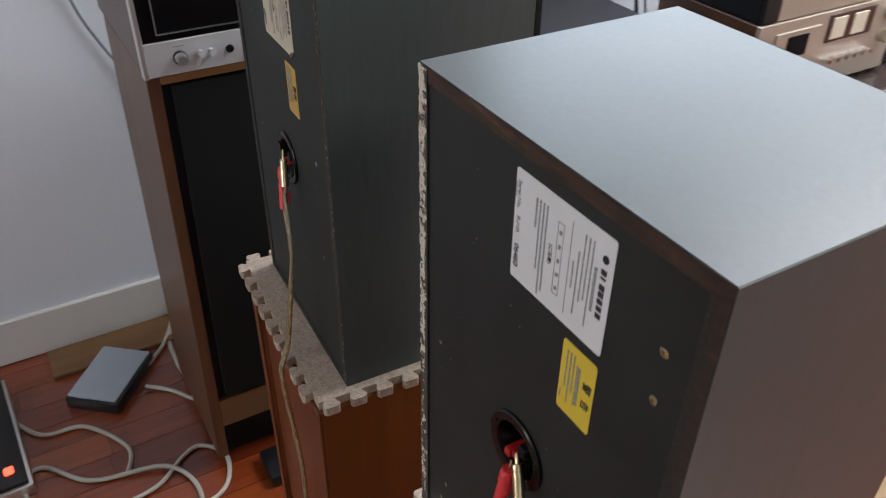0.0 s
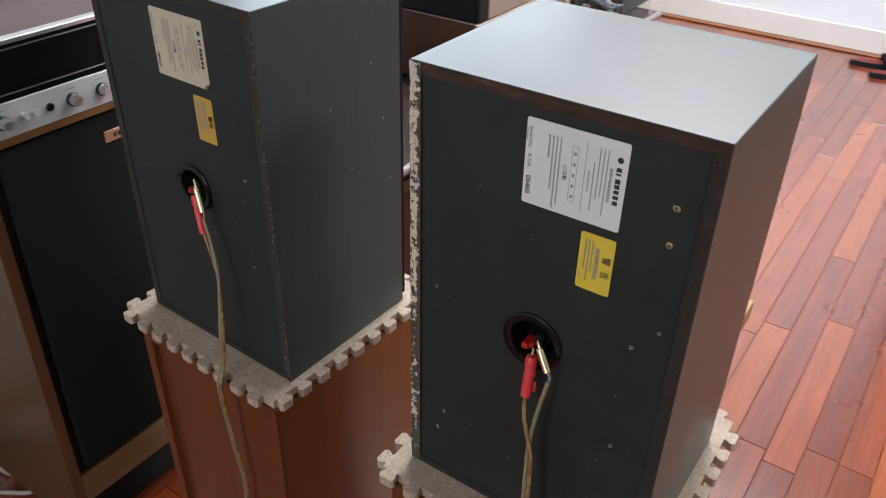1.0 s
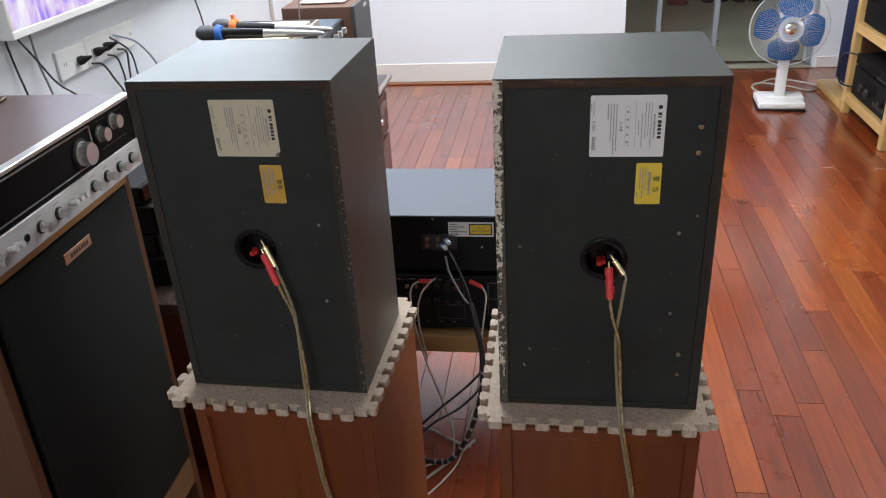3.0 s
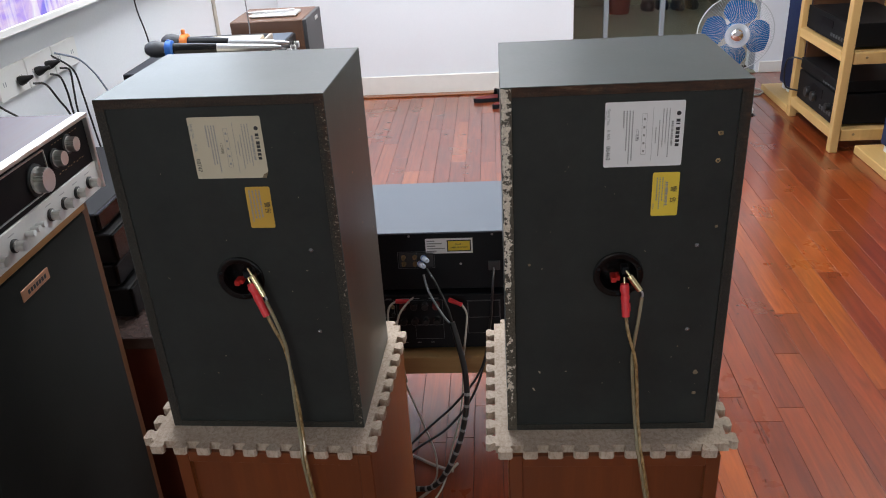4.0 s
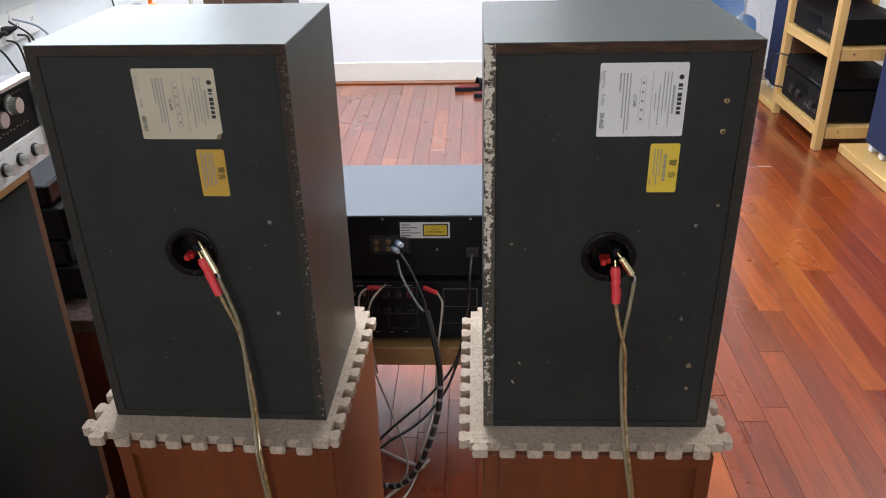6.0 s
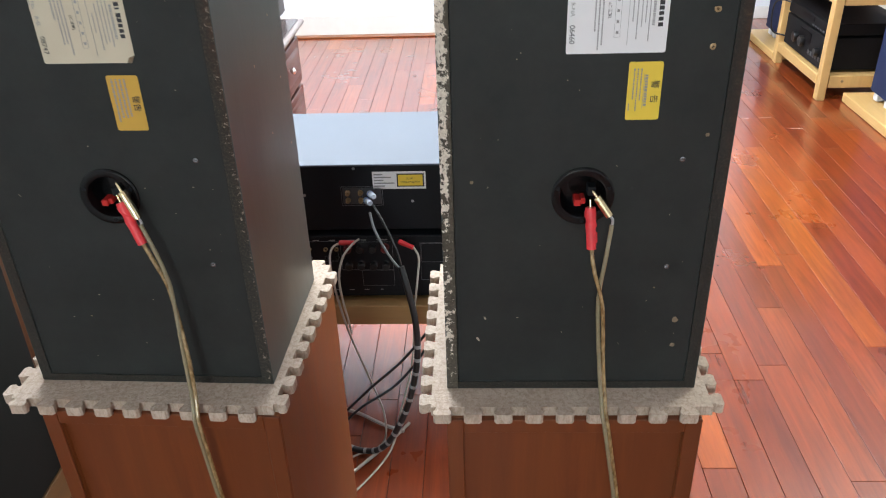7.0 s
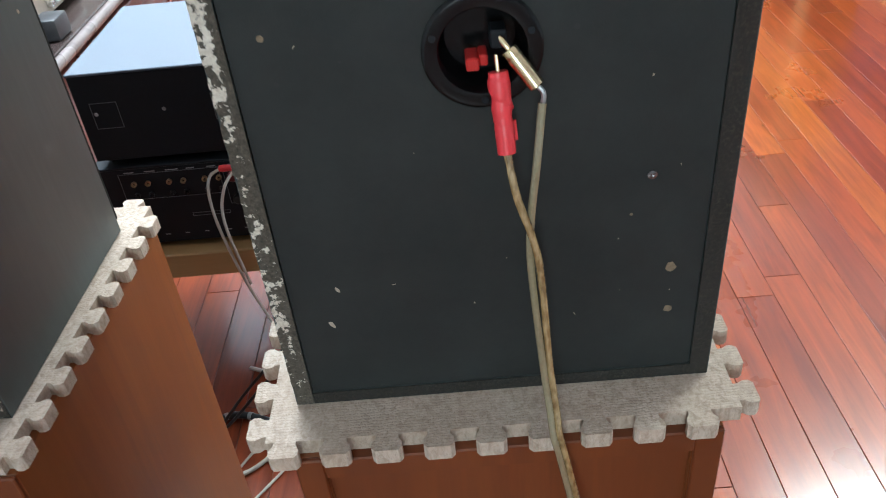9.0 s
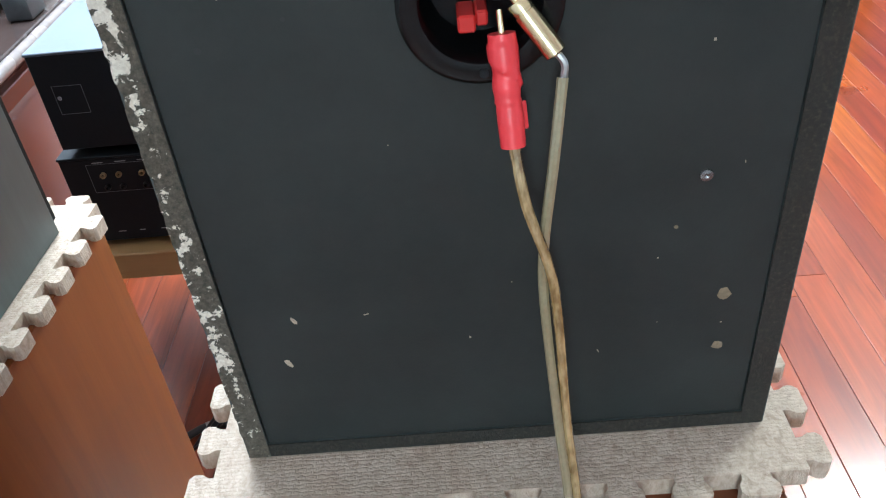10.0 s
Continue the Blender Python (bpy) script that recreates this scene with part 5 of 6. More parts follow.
part("lid", box(B(), (-1.05, 1.80, 0.762), (-0.745, 2.13, 0.770), 0.002), M["hammer"], ef)
part("fascia", box(B(), (-0.745, 1.80, 0.686), (-0.737, 2.13, 0.768), 0.002), M["black"], ef)
for k in range(5):
    knob(-0.737, 1.84 + 0.06 * k, 0.735, 0.013, 0.020, ef)
single("aerial", tube(B(), [(-0.90, 2.10, 0.7705), (-0.90, 2.11, 0.82), (-0.905, 2.12, 1.0)], 0.0022, 8, 4), M["steel"], "thin metal aerial rod on a grey unit", "aerial")

# dark cases stacked between the speaker and the deck
z = CZ + 0.001
for k, (dz, inset) in enumerate(((0.075, 0.0), (0.055, 0.02), (0.070, 0.01), (0.045, 0.03))):
    v = thing("disc_player", "flat black player in a dark stack on the console", "player", group="stacked black players")
    part("case", box(B(), (-1.12 + inset, 0.56, z), (-0.775 - inset, 0.98, z + dz - 0.006), 0.003), M["rack_black"], v)
    part("fascia", box(B(), (-0.775 - inset, 0.56, z + 0.004), (-0.767 - inset, 0.98, z + dz - 0.006), 0.002), M["gloss_black"], v)
    part("disc_tray", box(B(), (-0.767 - inset, 0.66, z + dz * 0.5), (-0.765 - inset, 0.86, z + dz * 0.5 + 0.012)), M["black"], v)
    z += dz

# ---------------------------------------------------------------- bench with disc player and amplifier
BZ = 0.308
be = thing("low_bench", "low pale wooden bench on thin dark legs", "bench")
part("top", box(B(), (-0.50, 0.675, BZ - 0.046), (0.153, 1.045, BZ), 0.002), M["bench"], be)
for x in (-0.46, 0.12):
    for y in (0.72, 1.055):
        leg = part("leg", cyl(B(), (x, y, 0.02), (x, y, BZ - 0.046), 0.005, seg=14), M["dark_steel"], be)
        part("foot_cap", lathe(B(), [(0.009, 0.0), (0.010, 0.006), (0.009, 0.020), (0.006, 0.022)], 16, pose(x, y, 0)), M["white"], leg, "white rubber cap")


def hifi(name, label, category, y0, y1, x0, x1, z0, z1, lid, feet=0.010):
    ob = thing(name, label, category)
    part("case", box(B(), (x0, y0, z0 + feet), (x1, y1, z1 - 0.004), 0.0015), M["black_matt"], ob)
    part("lid", box(B(), (x0 - 0.001, y0 - 0.002, z1 - 0.004), (x1 + 0.001, y1, z1), 0.001), lid, ob)
    for x in (x0 + 0.05, x1 - 0.05):
        for y in (y0 + 0.04, y1 - 0.04):
            part("foot", cyl(B(), (x, y, z0), (x, y, z0 + feet + 0.001), 0.018, seg=16), M["black"], ob)
    return ob


AY = 0.702
am = hifi("amplifier", "black stereo amplifier seen from its socketed rear, on the bench", "amplifier", AY - 0.004, 1.01, -0.437, 0.014, BZ + 0.001, 0.462, M["black_matt"])
cd = hifi("disc_player", "disc player with a grey steel lid, stacked on an amplifier", "player", AY, 0.985, -0.425, 0.012, 0.463, 0.614, M["hammer"])
sl = part("rear_label", box(B(), (-0.165, AY - 0.001, 0.562), (-0.0625, AY, 0.598)), M["label"], cd, "white and yellow rear label")
part("label_frame", box(B(), (-0.118, AY - 0.0014, 0.5665), (-0.066, AY - 0.001, 0.5940)), M["ink"], sl)
part("label_field", box(B(), (-0.1155, AY - 0.0018, 0.569), (-0.0685, AY - 0.0014, 0.5915)), M["yellow"], sl)
bm = B()
rr = random.Random(8)
for k in range(5):
    box(bm, (-0.162, AY - 0.0013, 0.567 + 0.006 * k), (-0.162 + rr.uniform(0.015, 0.040), AY - 0.001, 0.5695 + 0.006 * k))
part("print", bm, M["ink_mid"], sl)
for line, z in (("CLASS 1", 0.5838), ("LASER PRODUCT", 0.5765)):
    me = lettering(line, 0.0050, 0.0001)
    me.materials.append(M["ink"])
    ob = new("print", me)
    ob.parent = sl
    ob.matrix_basis = Matrix.Translation((-0.092, AY - 0.0021, z)) @ pose(0, 0, 0, 90)


def phono(x, z, parent, colour):
    m = Matrix.Translation((x, AY, z)) @ pose(0, 0, 0, 90)
    part("phono_socket", lathe(B(), [(0.0055, 0), (0.0055, 0.002), (0.0042, 0.002), (0.0042, 0.009), (0.0026, 0.009), (0.0026, 0.002), (0, 0.002)], 16, m), colour, parent)




def outline(y0, x0, x1, z0, z1, parent, w=0.0007):
    """A thin white line printed round a group of sockets."""
    bm = B()
    for lo, hi in (((x0, z0), (x1, z0 + w)), ((x0, z1 - w), (x1, z1)), ((x0, z0 + w), (x0 + w, z1 - w)), ((x1 - w, z0 + w), (x1, z1 - w))):
        box(bm, (lo[0], y0 - 0.0013, lo[1]), (hi[0], y0 - 0.0010, hi[1]))
    part("print", bm, M["grey_cable"], parent)


outline(AY, -0.228, -0.147, 0.527, 0.568, cd)
outline(AY, -0.187, -0.186, 0.530, 0.566, cd)
outline(AY, -0.405, -0.365, 0.527, 0.568, cd)
part("socket_plate", box(B(), (-0.225, AY - 0.001, 0.530), (-0.150, AY, 0.565)), M["charcoal"], cd)
for x in (-0.215, -0.19):
    for z in (0.539, 0.555):
        phono(x, z, cd, M["old_brass"])
for x, z in ((-0.09, 0.535), (-0.40, 0.55), (-0.30, 0.55), (-0.2, 0.605), (-0.02, 0.605)):
    part("screw", lathe(B(), [(0.003, 0), (0.0026, 0.001), (0, 0.0012)], 12, Matrix.Translation((x, AY, z)) @ pose(0, 0, 0, 90)), M["steel"], cd)
part("mains_inlet", box(B(), (-0.030, AY - 0.006, 0.520), (-0.004, AY, 0.542), 0.001), M["charcoal"], cd)
for k in range(3):
    part("phono_plate", box(B(), (-0.395 + 0.055 * k, AY - 0.001, 0.400), (-0.345 + 0.055 * k, AY, 0.445)), M["charcoal"], am)
    for j in range(2):
        for i in range(2):
            phono(-0.380 + 0.055 * k + 0.022 * j, 0.412 + 0.02 * i, am, M["old_brass"] if i else M["black"])
for k, x in enumerate((-0.225, -0.200, -0.175, -0.150)):
    for z in (0.395, 0.435):
        m = Matrix.Translation((x, AY, z)) @ pose(0, 0, 0, 90)
        part("binding_post", lathe(B(), [(0.009, 0), (0.009, 0.004), (0.007, 0.005), (0.008, 0.016), (0.006, 0.018), (0, 0.018)], 18, m), M["dark_red"] if k in (0, 3) and z > 0.4 else M["black"], am)
part("rating_label", box(B(), (-0.19, AY - 0.001, 0.352), (-0.145, AY, 0.378)), M["slate"], am)
bm = B()
for k in range(3):
    box(bm, (-0.186, AY - 0.0014, 0.357 + 0.006 * k), (-0.150, AY - 0.001, 0.360 + 0.006 * k))
part("print", bm, M["label"], am)
part("rating_label", box(B(), (-0.30, AY - 0.001, 0.372), (-0.235, AY, 0.400)), M["charcoal"], am)
bm = B()
for k in range(4):
    box(bm, (-0.297, AY - 0.0014, 0.376 + 0.006 * k), (-0.297 + rr.uniform(0.03, 0.058), AY - 0.001, 0.3785 + 0.006 * k))
part("print", bm, M["label"], am)
ol = part("mains_outlet", box(B(), (-0.075, AY - 0.003, 0.375), (-0.010, AY, 0.440), 0.001), M["charcoal"], am)
for k in range(3):
    part("slot", box(B(), (-0.065 + 0.018 * k, AY - 0.0035, 0.395), (-0.058 + 0.018 * k, AY - 0.003, 0.425)), M["black"], ol)

outline(AY - 0.004, -0.240, -0.135, 0.383, 0.448, am)
outline(AY - 0.004, -0.200, -0.135, 0.345, 0.382, am)
outline(AY - 0.004, -0.080, -0.006, 0.358, 0.445, am)
outline(AY - 0.004, -0.078, -0.008, 0.400, 0.443, am)
outline(AY - 0.004, -0.305, -0.245, 0.366, 0.372, am)
outline(AY - 0.004, -0.400, -0.245, 0.404, 0.450, am)
bm = B()
for k in range(8):
    x = -0.39 + 0.032 * k
    box(bm, (x, AY - 0.0053, 0.4515), (x + rr.uniform(0.010, 0.022), AY - 0.0050, 0.4530))
    box(bm, (x, AY - 0.0053, 0.335), (x + rr.uniform(0.006, 0.018), AY - 0.0050, 0.3365))
tagged(part("print", bm, M["ink_pale"], am), kind="stuff")

rm = thing("remote_control", "slate grey handset lying on the bench end", "remote")
part("body", box(B(), (0.070, 0.870, BZ + 0.001), (0.124, 1.040, BZ + 0.024), 0.004, 2), M["slate"], rm)
part("keypad", box(B(), (0.076, 0.90, BZ + 0.024), (0.118, 0.985, BZ + 0.026), 0.001), M["black"], rm)
part("display", box(B(), (0.078, 0.992, BZ + 0.024), (0.116, 1.028, BZ + 0.0256), 0.001), M["grey_box"], rm, "pale grey display")
for i in range(3):
    for k in range(4):
        part("key", box(B(), (0.079 + 0.013 * i, 0.906 + 0.019 * k, BZ + 0.026), (0.089 + 0.013 * i, 0.918 + 0.019 * k, BZ + 0.028), 0.001), M["charcoal"] if k else M["grey_box"], rm)

# cables behind the bench
lead = thing("interconnect_cable", "braided black interconnect with blue and silver plugs", "cable")
for z0, x0 in ((0.553, -0.172), (0.539, -0.180)):
    part("plug", lathe(B(), [(0.0065, 0), (0.0065, 0.016), (0.0055, 0.018), (0.0055, 0.034), (0.004, 0.038)], 18, Matrix.Translation((x0, AY - 0.002, z0)) @ pose(0, 0, 0, 75, 0, 20)), M["pale_plug"], lead)
    part("plug_ring", lathe(B(), [(0.0068, 0.007), (0.0068, 0.013)], 18, Matrix.Translation((x0, AY - 0.002, z0)) @ pose(0, 0, 0, 75, 0, 20)), M["blue"], lead)
part("tail", tube(B(), [(-0.162, 0.665, 0.545), (-0.142, 0.635, 0.525), (-0.118, 0.615, 0.475), (-0.108, 0.605, 0.435)], 0.0026, 8, 8), M["black_cable"], lead)
part("tail", tube(B(), [(-0.170, 0.665, 0.530), (-0.158, 0.640, 0.500), (-0.128, 0.615, 0.455), (-0.108, 0.605, 0.435)], 0.0026, 8, 8), M["grey_cable"], lead)
TRUNK = [(-0.110, 0.605, 0.445), (-0.098, 0.59, 0.400), (-0.086, 0.575, 0.340), (-0.084, 0.56, 0.270), (-0.098, 0.55, 0.190), (-0.125, 0.545, 0.110), (-0.165, 0.55, 0.040), (-0.215, 0.57, 0.010), (-0.32, 0.60, 0.009), (-0.42, 0.50, 0.009)]
part("trunk", tube(B(), TRUNK, 0.0064, 12, 8), M["black_cable"], lead)
line = smooth_line(TRUNK, 8)
for k in range(22, len(line) - 3, 3):
    a, b = line[k], line[k + 1]
    d = (b - a).normalized()
    part("braid_band", cyl(B(), a - d * 0.0035, a + d * 0.0035, 0.0068, seg=12), M["band"], lead)
for nm, lab, mt, pts, r in (("speaker_lead", "pale twin speaker lead from the amplifier", "white_cable", [(-0.236, 0.680, 0.456), (-0.250, 0.665, 0.452), (-0.254, 0.65, 0.430), (-0.246, 0.63, 0.38), (-0.225, 0.62, 0.28), (-0.19, 0.61, 0.17), (-0.165, 0.60, 0.08), (-0.175, 0.59, 0.008), (-0.24, 0.55, 0.005), (-0.30, 0.45, 0.005)], 0.0023),
                            ("speaker_lead", "pale twin speaker lead from the amplifier", "white_cable", [(-0.200, 0.690, 0.458), (-0.210, 0.665, 0.460), (-0.228, 0.645, 0.440), (-0.236, 0.63, 0.39), (-0.22, 0.62, 0.28)], 0.0023),
                            ("speaker_lead", "pale speaker lead hanging from the amplifier", "white_cable", [(-0.090, 0.669, 0.450), (-0.080, 0.655, 0.435), (-0.082, 0.64, 0.405), (-0.090, 0.62, 0.34), (-0.10, 0.60, 0.22), (-0.13, 0.58, 0.10), (-0.15, 0.57, 0.02), (-0.19, 0.50, 0.005), (-0.26, 0.40, 0.005)], 0.0023),
                            ("mains_lead", "thin black mains lead drooping to the floor", "black_cable", [(-0.018, 0.690, 0.530), (-0.022, 0.650, 0.500), (-0.028, 0.63, 0.43), (-0.05, 0.60, 0.33), (-0.11, 0.58, 0.25), (-0.19, 0.56, 0.18), (-0.27, 0.54, 0.10), (-0.35, 0.5, 0.01)], 0.0027),
                            ("mains_lead", "thin black mains lead drooping to the floor", "black_cable", [(-0.03, 0.690, 0.40), (-0.035, 0.64, 0.36), (-0.07, 0.60, 0.26), (-0.13, 0.57, 0.19), (-0.21, 0.55, 0.14), (-0.30, 0.52, 0.06), (-0.4, 0.5, 0.01)], 0.0027),
                            ("floor_cable", "pale cable lying across the floor boards", "white_cable", [(-0.30, 0.72, 0.007), (-0.235, 0.69, 0.007), (-0.18, 0.655, 0.007), (-0.13, 0.632, 0.007)], 0.0038),
                            ("floor_cable", "pale cable lying across the floor boards", "white_cable", [(-0.12, 0.66, 0.006), (-0.16, 0.60, 0.006), (-0.20, 0.546, 0.006), (-0.26, 0.48, 0.006), (-0.34, 0.46, 0.006)], 0.0036)):
    single(nm, tube(B(), pts, r, 8, 8), M[mt], lab, "cable")
for p, q in (((-0.238, 0.680, 0.456), (-0.204, 0.672, 0.460)), ((-0.120, 0.680, 0.458), (-0.088, 0.668, 0.449))):
    p, q = Vector(p), Vector(q)
    m = Matrix.Translation(p) @ (q - p).to_track_quat("Z", "Y").to_matrix().to_4x4()
    single("taped_plug", lathe(B(), [(0.0, 0), (0.0050, 0.001), (0.0055, 0.010), (0.0046, 0.022), (0.0050, 0.032), (0.0, 0.034)], 16, m), M["red_tape"], "red-taped plug in a rear terminal", "plug", group="taped plugs")

# ---------------------------------------------------------------- desk fan
fan = thing("desk_fan", "white desk fan with blue blades and chrome hub", "fan", pose(1.238, 3.42, 0, 0, 0, -4))
bm = B()
box(bm, (-0.115, -0.11, 0.012), (0.115, -0.02, 0.042), 0.008, 2)
part("base", bm, M["white"], fan)
part("base", box(B(), (-0.115, -0.018, 0.012), (0.125, 0.10, 0.048), 0.008, 2), M["white"], fan)
part("base_foot", box(B(), (-0.118, -0.112, 0.0), (0.118, 0.09, 0.012), 0.003), M["black"], fan)
part("neck", box(B(), (-0.022, -0.005, 0.046), (0.028, 0.045, 0.25), 0.008, 2), M["white"], fan)
part("motor", lathe(B(), [(0.0, -0.14), (0.04, -0.13), (0.055, -0.10), (0.055, -0.03), (0.05, -0.01)], 28, pose(0, 0.02, 0.412, 90)), M["white"], fan)
for k in range(4):
    bm = B()
    rows = []
    for i in range(9):
        r = 0.045 + 0.125 * i / 8
        half = radians(12 + 30 * math.sin(math.pi * min(1, 0.15 + 0.75 * i / 8)))
        rows.append([bm.verts.new((r * math.cos(a), 0.012 * (a / half), r * math.sin(a))) for a in (half * (j / 4 - 1) for j in range(9))])
    for p, q in zip(rows, rows[1:]):
        for j in range(8):
            bm.faces.new((p[j], p[j + 1], q[j + 1], q[j]))
    bmesh.ops.solidify(bm, geom=bm.faces[:], thickness=0.002)
    part("blade", bm, M["fan_blue"], fan, "translucent blue blade", at=pose(0, -0.02, 0.412) @ pose(0, 0, 0, 0, 90 * k + 8, 0))
part("hub", lathe(B(), [(0.058, -0.02), (0.058, 0.012), (0.048, 0.02), (0.0, 0.026)], 28, pose(0, -0.02, 0.412, 90)), M["fan_blue"], fan)
part("cap", lathe(B(), [(0.034, 0.040), (0.034, 0.052), (0.026, 0.060), (0.0, 0.064)], 28, pose(0, -0.02, 0.412, 90)), M["chrome"], fan, "polished chrome hub cap")
for r in (0.060, 0.042):
    part("ring", lathe(B(), [(r - 0.0022, 0.052), (r - 0.001, 0.0565), (r + 0.001, 0.0560), (r + 0.002, 0.050)], 28, pose(0, -0.02, 0.412, 90)), M["pale_plug"], fan, "bright metal ring")
bm = B()
for k in range(90):
    a = 2 * math.pi * k / 90
    for sgn in (-1, 1):
        pts = [Vector((0.042 * math.cos(a), -0.02 - 0.055 * (1 if sgn < 0 else -0.9), 0.042 * math.sin(a))),
               Vector((0.13 * math.cos(a + 0.06), -0.02 - 0.050 * (1 if sgn < 0 else -0.9), 0.13 * math.sin(a + 0.06))),
               Vector((0.190 * math.cos(a + 0.1), -0.02, 0.190 * math.sin(a + 0.1)))]
        tube(bm, pts, 0.0006, 4, 4)
g = part("guard", bm, M["wire"], fan, "wire guard", at=pose(0, 0, 0.412))
tagged(g, kind="stuff")
bm = B()
ring = [Vector((0.1915 * math.cos(2 * math.pi * k / 40), -0.02, 0.1915 * math.sin(2 * math.pi * k / 40))) for k in range(41)]
tube(bm, ring, 0.0026, 8, 2)
part("guard_rim", bm, M["wire"], fan, at=pose(0, 0, 0.412))
single("fan_lead", tube(B(), [(1.27, 3.51, 0.03), (1.22, 3.60, 0.006), (1.17, 3.72, 0.006), (1.22, 3.82, 0.006), (1.36, 3.76, 0.006), (1.46, 3.66, 0.006), (1.52, 3.76, 0.006), (1.34, 3.90, 0.006), (1.19, 3.78, 0.006)], 0.005, 8, 8), M["white_cable"], "white flex of a fan looped on the floor", "cable")

# ---------------------------------------------------------------- pine rack and blue speakers
rk = thing("hifi_rack", "pale pine equipment rack with open shelves", "rack")
X0, X1, Y0, Y1 = 1.512, 1.94, 2.715, 3.315
for x in (X0, X1 - 0.045):
    for y in (Y0, Y1 - 0.045):
        part("post", box(B(), (x + 0.004, y + 0.002, 0), (x + 0.041, y + 0.043, 1.2), 0.003), M["pine"], rk)
for z in (0.085, 0.435, 0.785, 1.13):
    part("rail", box(B(), (X0 + 0.004, Y0 + 0.045, z - 0.022), (X0 + 0.030, Y1 - 0.045, z + 0.022), 0.002), M["pine_y"], rk)
    part("rail", box(B(), (X1 - 0.030, Y0 + 0.045, z - 0.022), (X1 - 0.004, Y1 - 0.045, z + 0.022), 0.002), M["pine_y"], rk)
    for y in (Y0 + 0.006, Y1 - 0.032):
        r_ob = part("side_rail", box(B(), (X0 + 0.045, y, z - 0.03), (X1 - 0.045, y + 0.026, z + 0.022), 0.002), M["pine"], rk)
        if y < 3:
            for x in (X0 + 0.10, X1 - 0.10):
                part("bolt", lathe(B(), [(0.006, 0), (0.005, 0.003), (0, 0.004)], 12, Matrix.Translation((x, y, z)) @ pose(0, 0, 0, 90)), M["old_brass"], r_ob)
    part("shelf", box(B(), (X0 + 0.030, Y0 + 0.032, z + 0.006), (X1 - 0.030, Y1 - 0.032, z + 0.021), 0.001), M["pine_y"], rk)


def rack_unit(name, label, category, z0, z1, depth, knobs):
    u = thing(name, label, category)
    part("case", box(B(), (X0 + 0.035, Y0 + 0.06, z0 + 0.01), (X0 + depth, Y1 - 0.07, z1), 0.002), M["rack_black"], u)
    part("fascia", box(B(), (X0 + 0.022, Y0 + 0.055, z0 + 0.008), (X0 + 0.035, Y1 - 0.065, z1), 0.002), M["rack_black"], u)
    part("display", box(B(), (X0 + 0.020, Y0 + 0.22, z0 + (z1 - z0) * 0.55), (X0 + 0.022, Y0 + 0.36, z0 + (z1 - z0) * 0.85)), M["dial"], u)
    for k in range(5):
        part("button", box(B(), (X0 + 0.018, Y0 + 0.09 + 0.03 * k, z0 + (z1 - z0) * 0.25), (X0 + 0.022, Y0 + 0.11 + 0.03 * k, z0 + (z1 - z0) * 0.38), 0.001), M["charcoal"], u)
    for y, r in knobs:
        m = Matrix.Translation((X0 + 0.022, y, (z0 + z1) / 2)) @ pose(0, 0, 0, 0, -90, 0)
        part("knob", lathe(B(), [(r, 0), (r, 0.016), (r * 0.9, 0.02), (0, 0.02)], 24, m), M["black"], u)
    for y in (Y0 + 0.1, Y1 - 0.12):
        for x in (X0 + 0.07, X0 + depth - 0.05):
            part("foot", cyl(B(), (x, y, z0), (x, y, z0 + 0.011), 0.015, seg=12), M["black"], u)


rack_unit("disc_player", "black disc player on a pine rack shelf", "player", 0.457, 0.57, 0.33, [])
rack_unit("amplifier", "black amplifier with round knobs on a pine rack shelf", "amplifier", 0.107, 0.255, 0.36, [(3.02, 0.024), (3.10, 0.024), (2.84, 0.018)])
rack_unit("tuner", "flat black tuner stacked on an amplifier in the rack", "tuner", 0.256, 0.315, 0.36, [])
for z0, z1 in ((0.110, 0.400), (0.460, 0.750), (0.810, 1.095)):
    part("back_board", box(B(), (X0 + 0.046, Y1 - 0.050, z0), (X1 - 0.046, Y1 - 0.034, z1), 0.001), M["walnut"], rk, "brown board closing the side of a bay")
single("rack_lead", tube(B(), [(1.56, 3.22, 0.30), (1.49, 3.27, 0.31), (1.475, 3.30, 0.26), (1.485, 3.29, 0.16), (1.54, 3.26, 0.14)], 0.004, 8, 8), M["black_cable"], "thin black lead looping out of a rack", "cable")


def blue_speaker(x0, x1, y0, y1, label):
    bd = single("base_board", box(B(), (x0 - 0.08, max(y0 - 0.30, 3.325 if y0 > 3 else 0), 0.001), (x1 + 0.05, y1 + 0.085, 0.040), 0.003), M["pine_y"], "pale pine board lying on the floor under a speaker", "board", group="boards under blue speakers")
    sp = thing("tower_speaker", label, "speaker", group="navy tower speakers")
    part("cabinet", box(B(), (x0, y0, 0.072), (x1, y1, 1.05), 0.004), M["navy"], sp)
    part("grille", box(B(), (x0 - 0.016, y0 + 0.01, 0.082), (x0, y1 - 0.01, 1.04), 0.006, 2), M["navy"], sp, "navy cloth grille")
    for k in range(4):
        y = y0 + 0.03 + (y1 - y0 - 0.06) * k / 3
        single("foam_block", box(B(), (x0 + 0.002, y - 0.018, 0.0425), (x0 + 0.06, y + 0.018, 0.0715), 0.003), M["pad"], "small white foam block under a tower speaker", "block", group="foam blocks")


blue_speaker(1.60, 1.92, 3.42, 3.68, "navy cloth-covered tower speaker on foam blocks and a pine board")
blue_speaker(1.70, 2.06, 2.26, 2.62, "navy cloth-covered tower speaker on foam blocks and a pine board")

# ---------------------------------------------------------------- small things on the floor


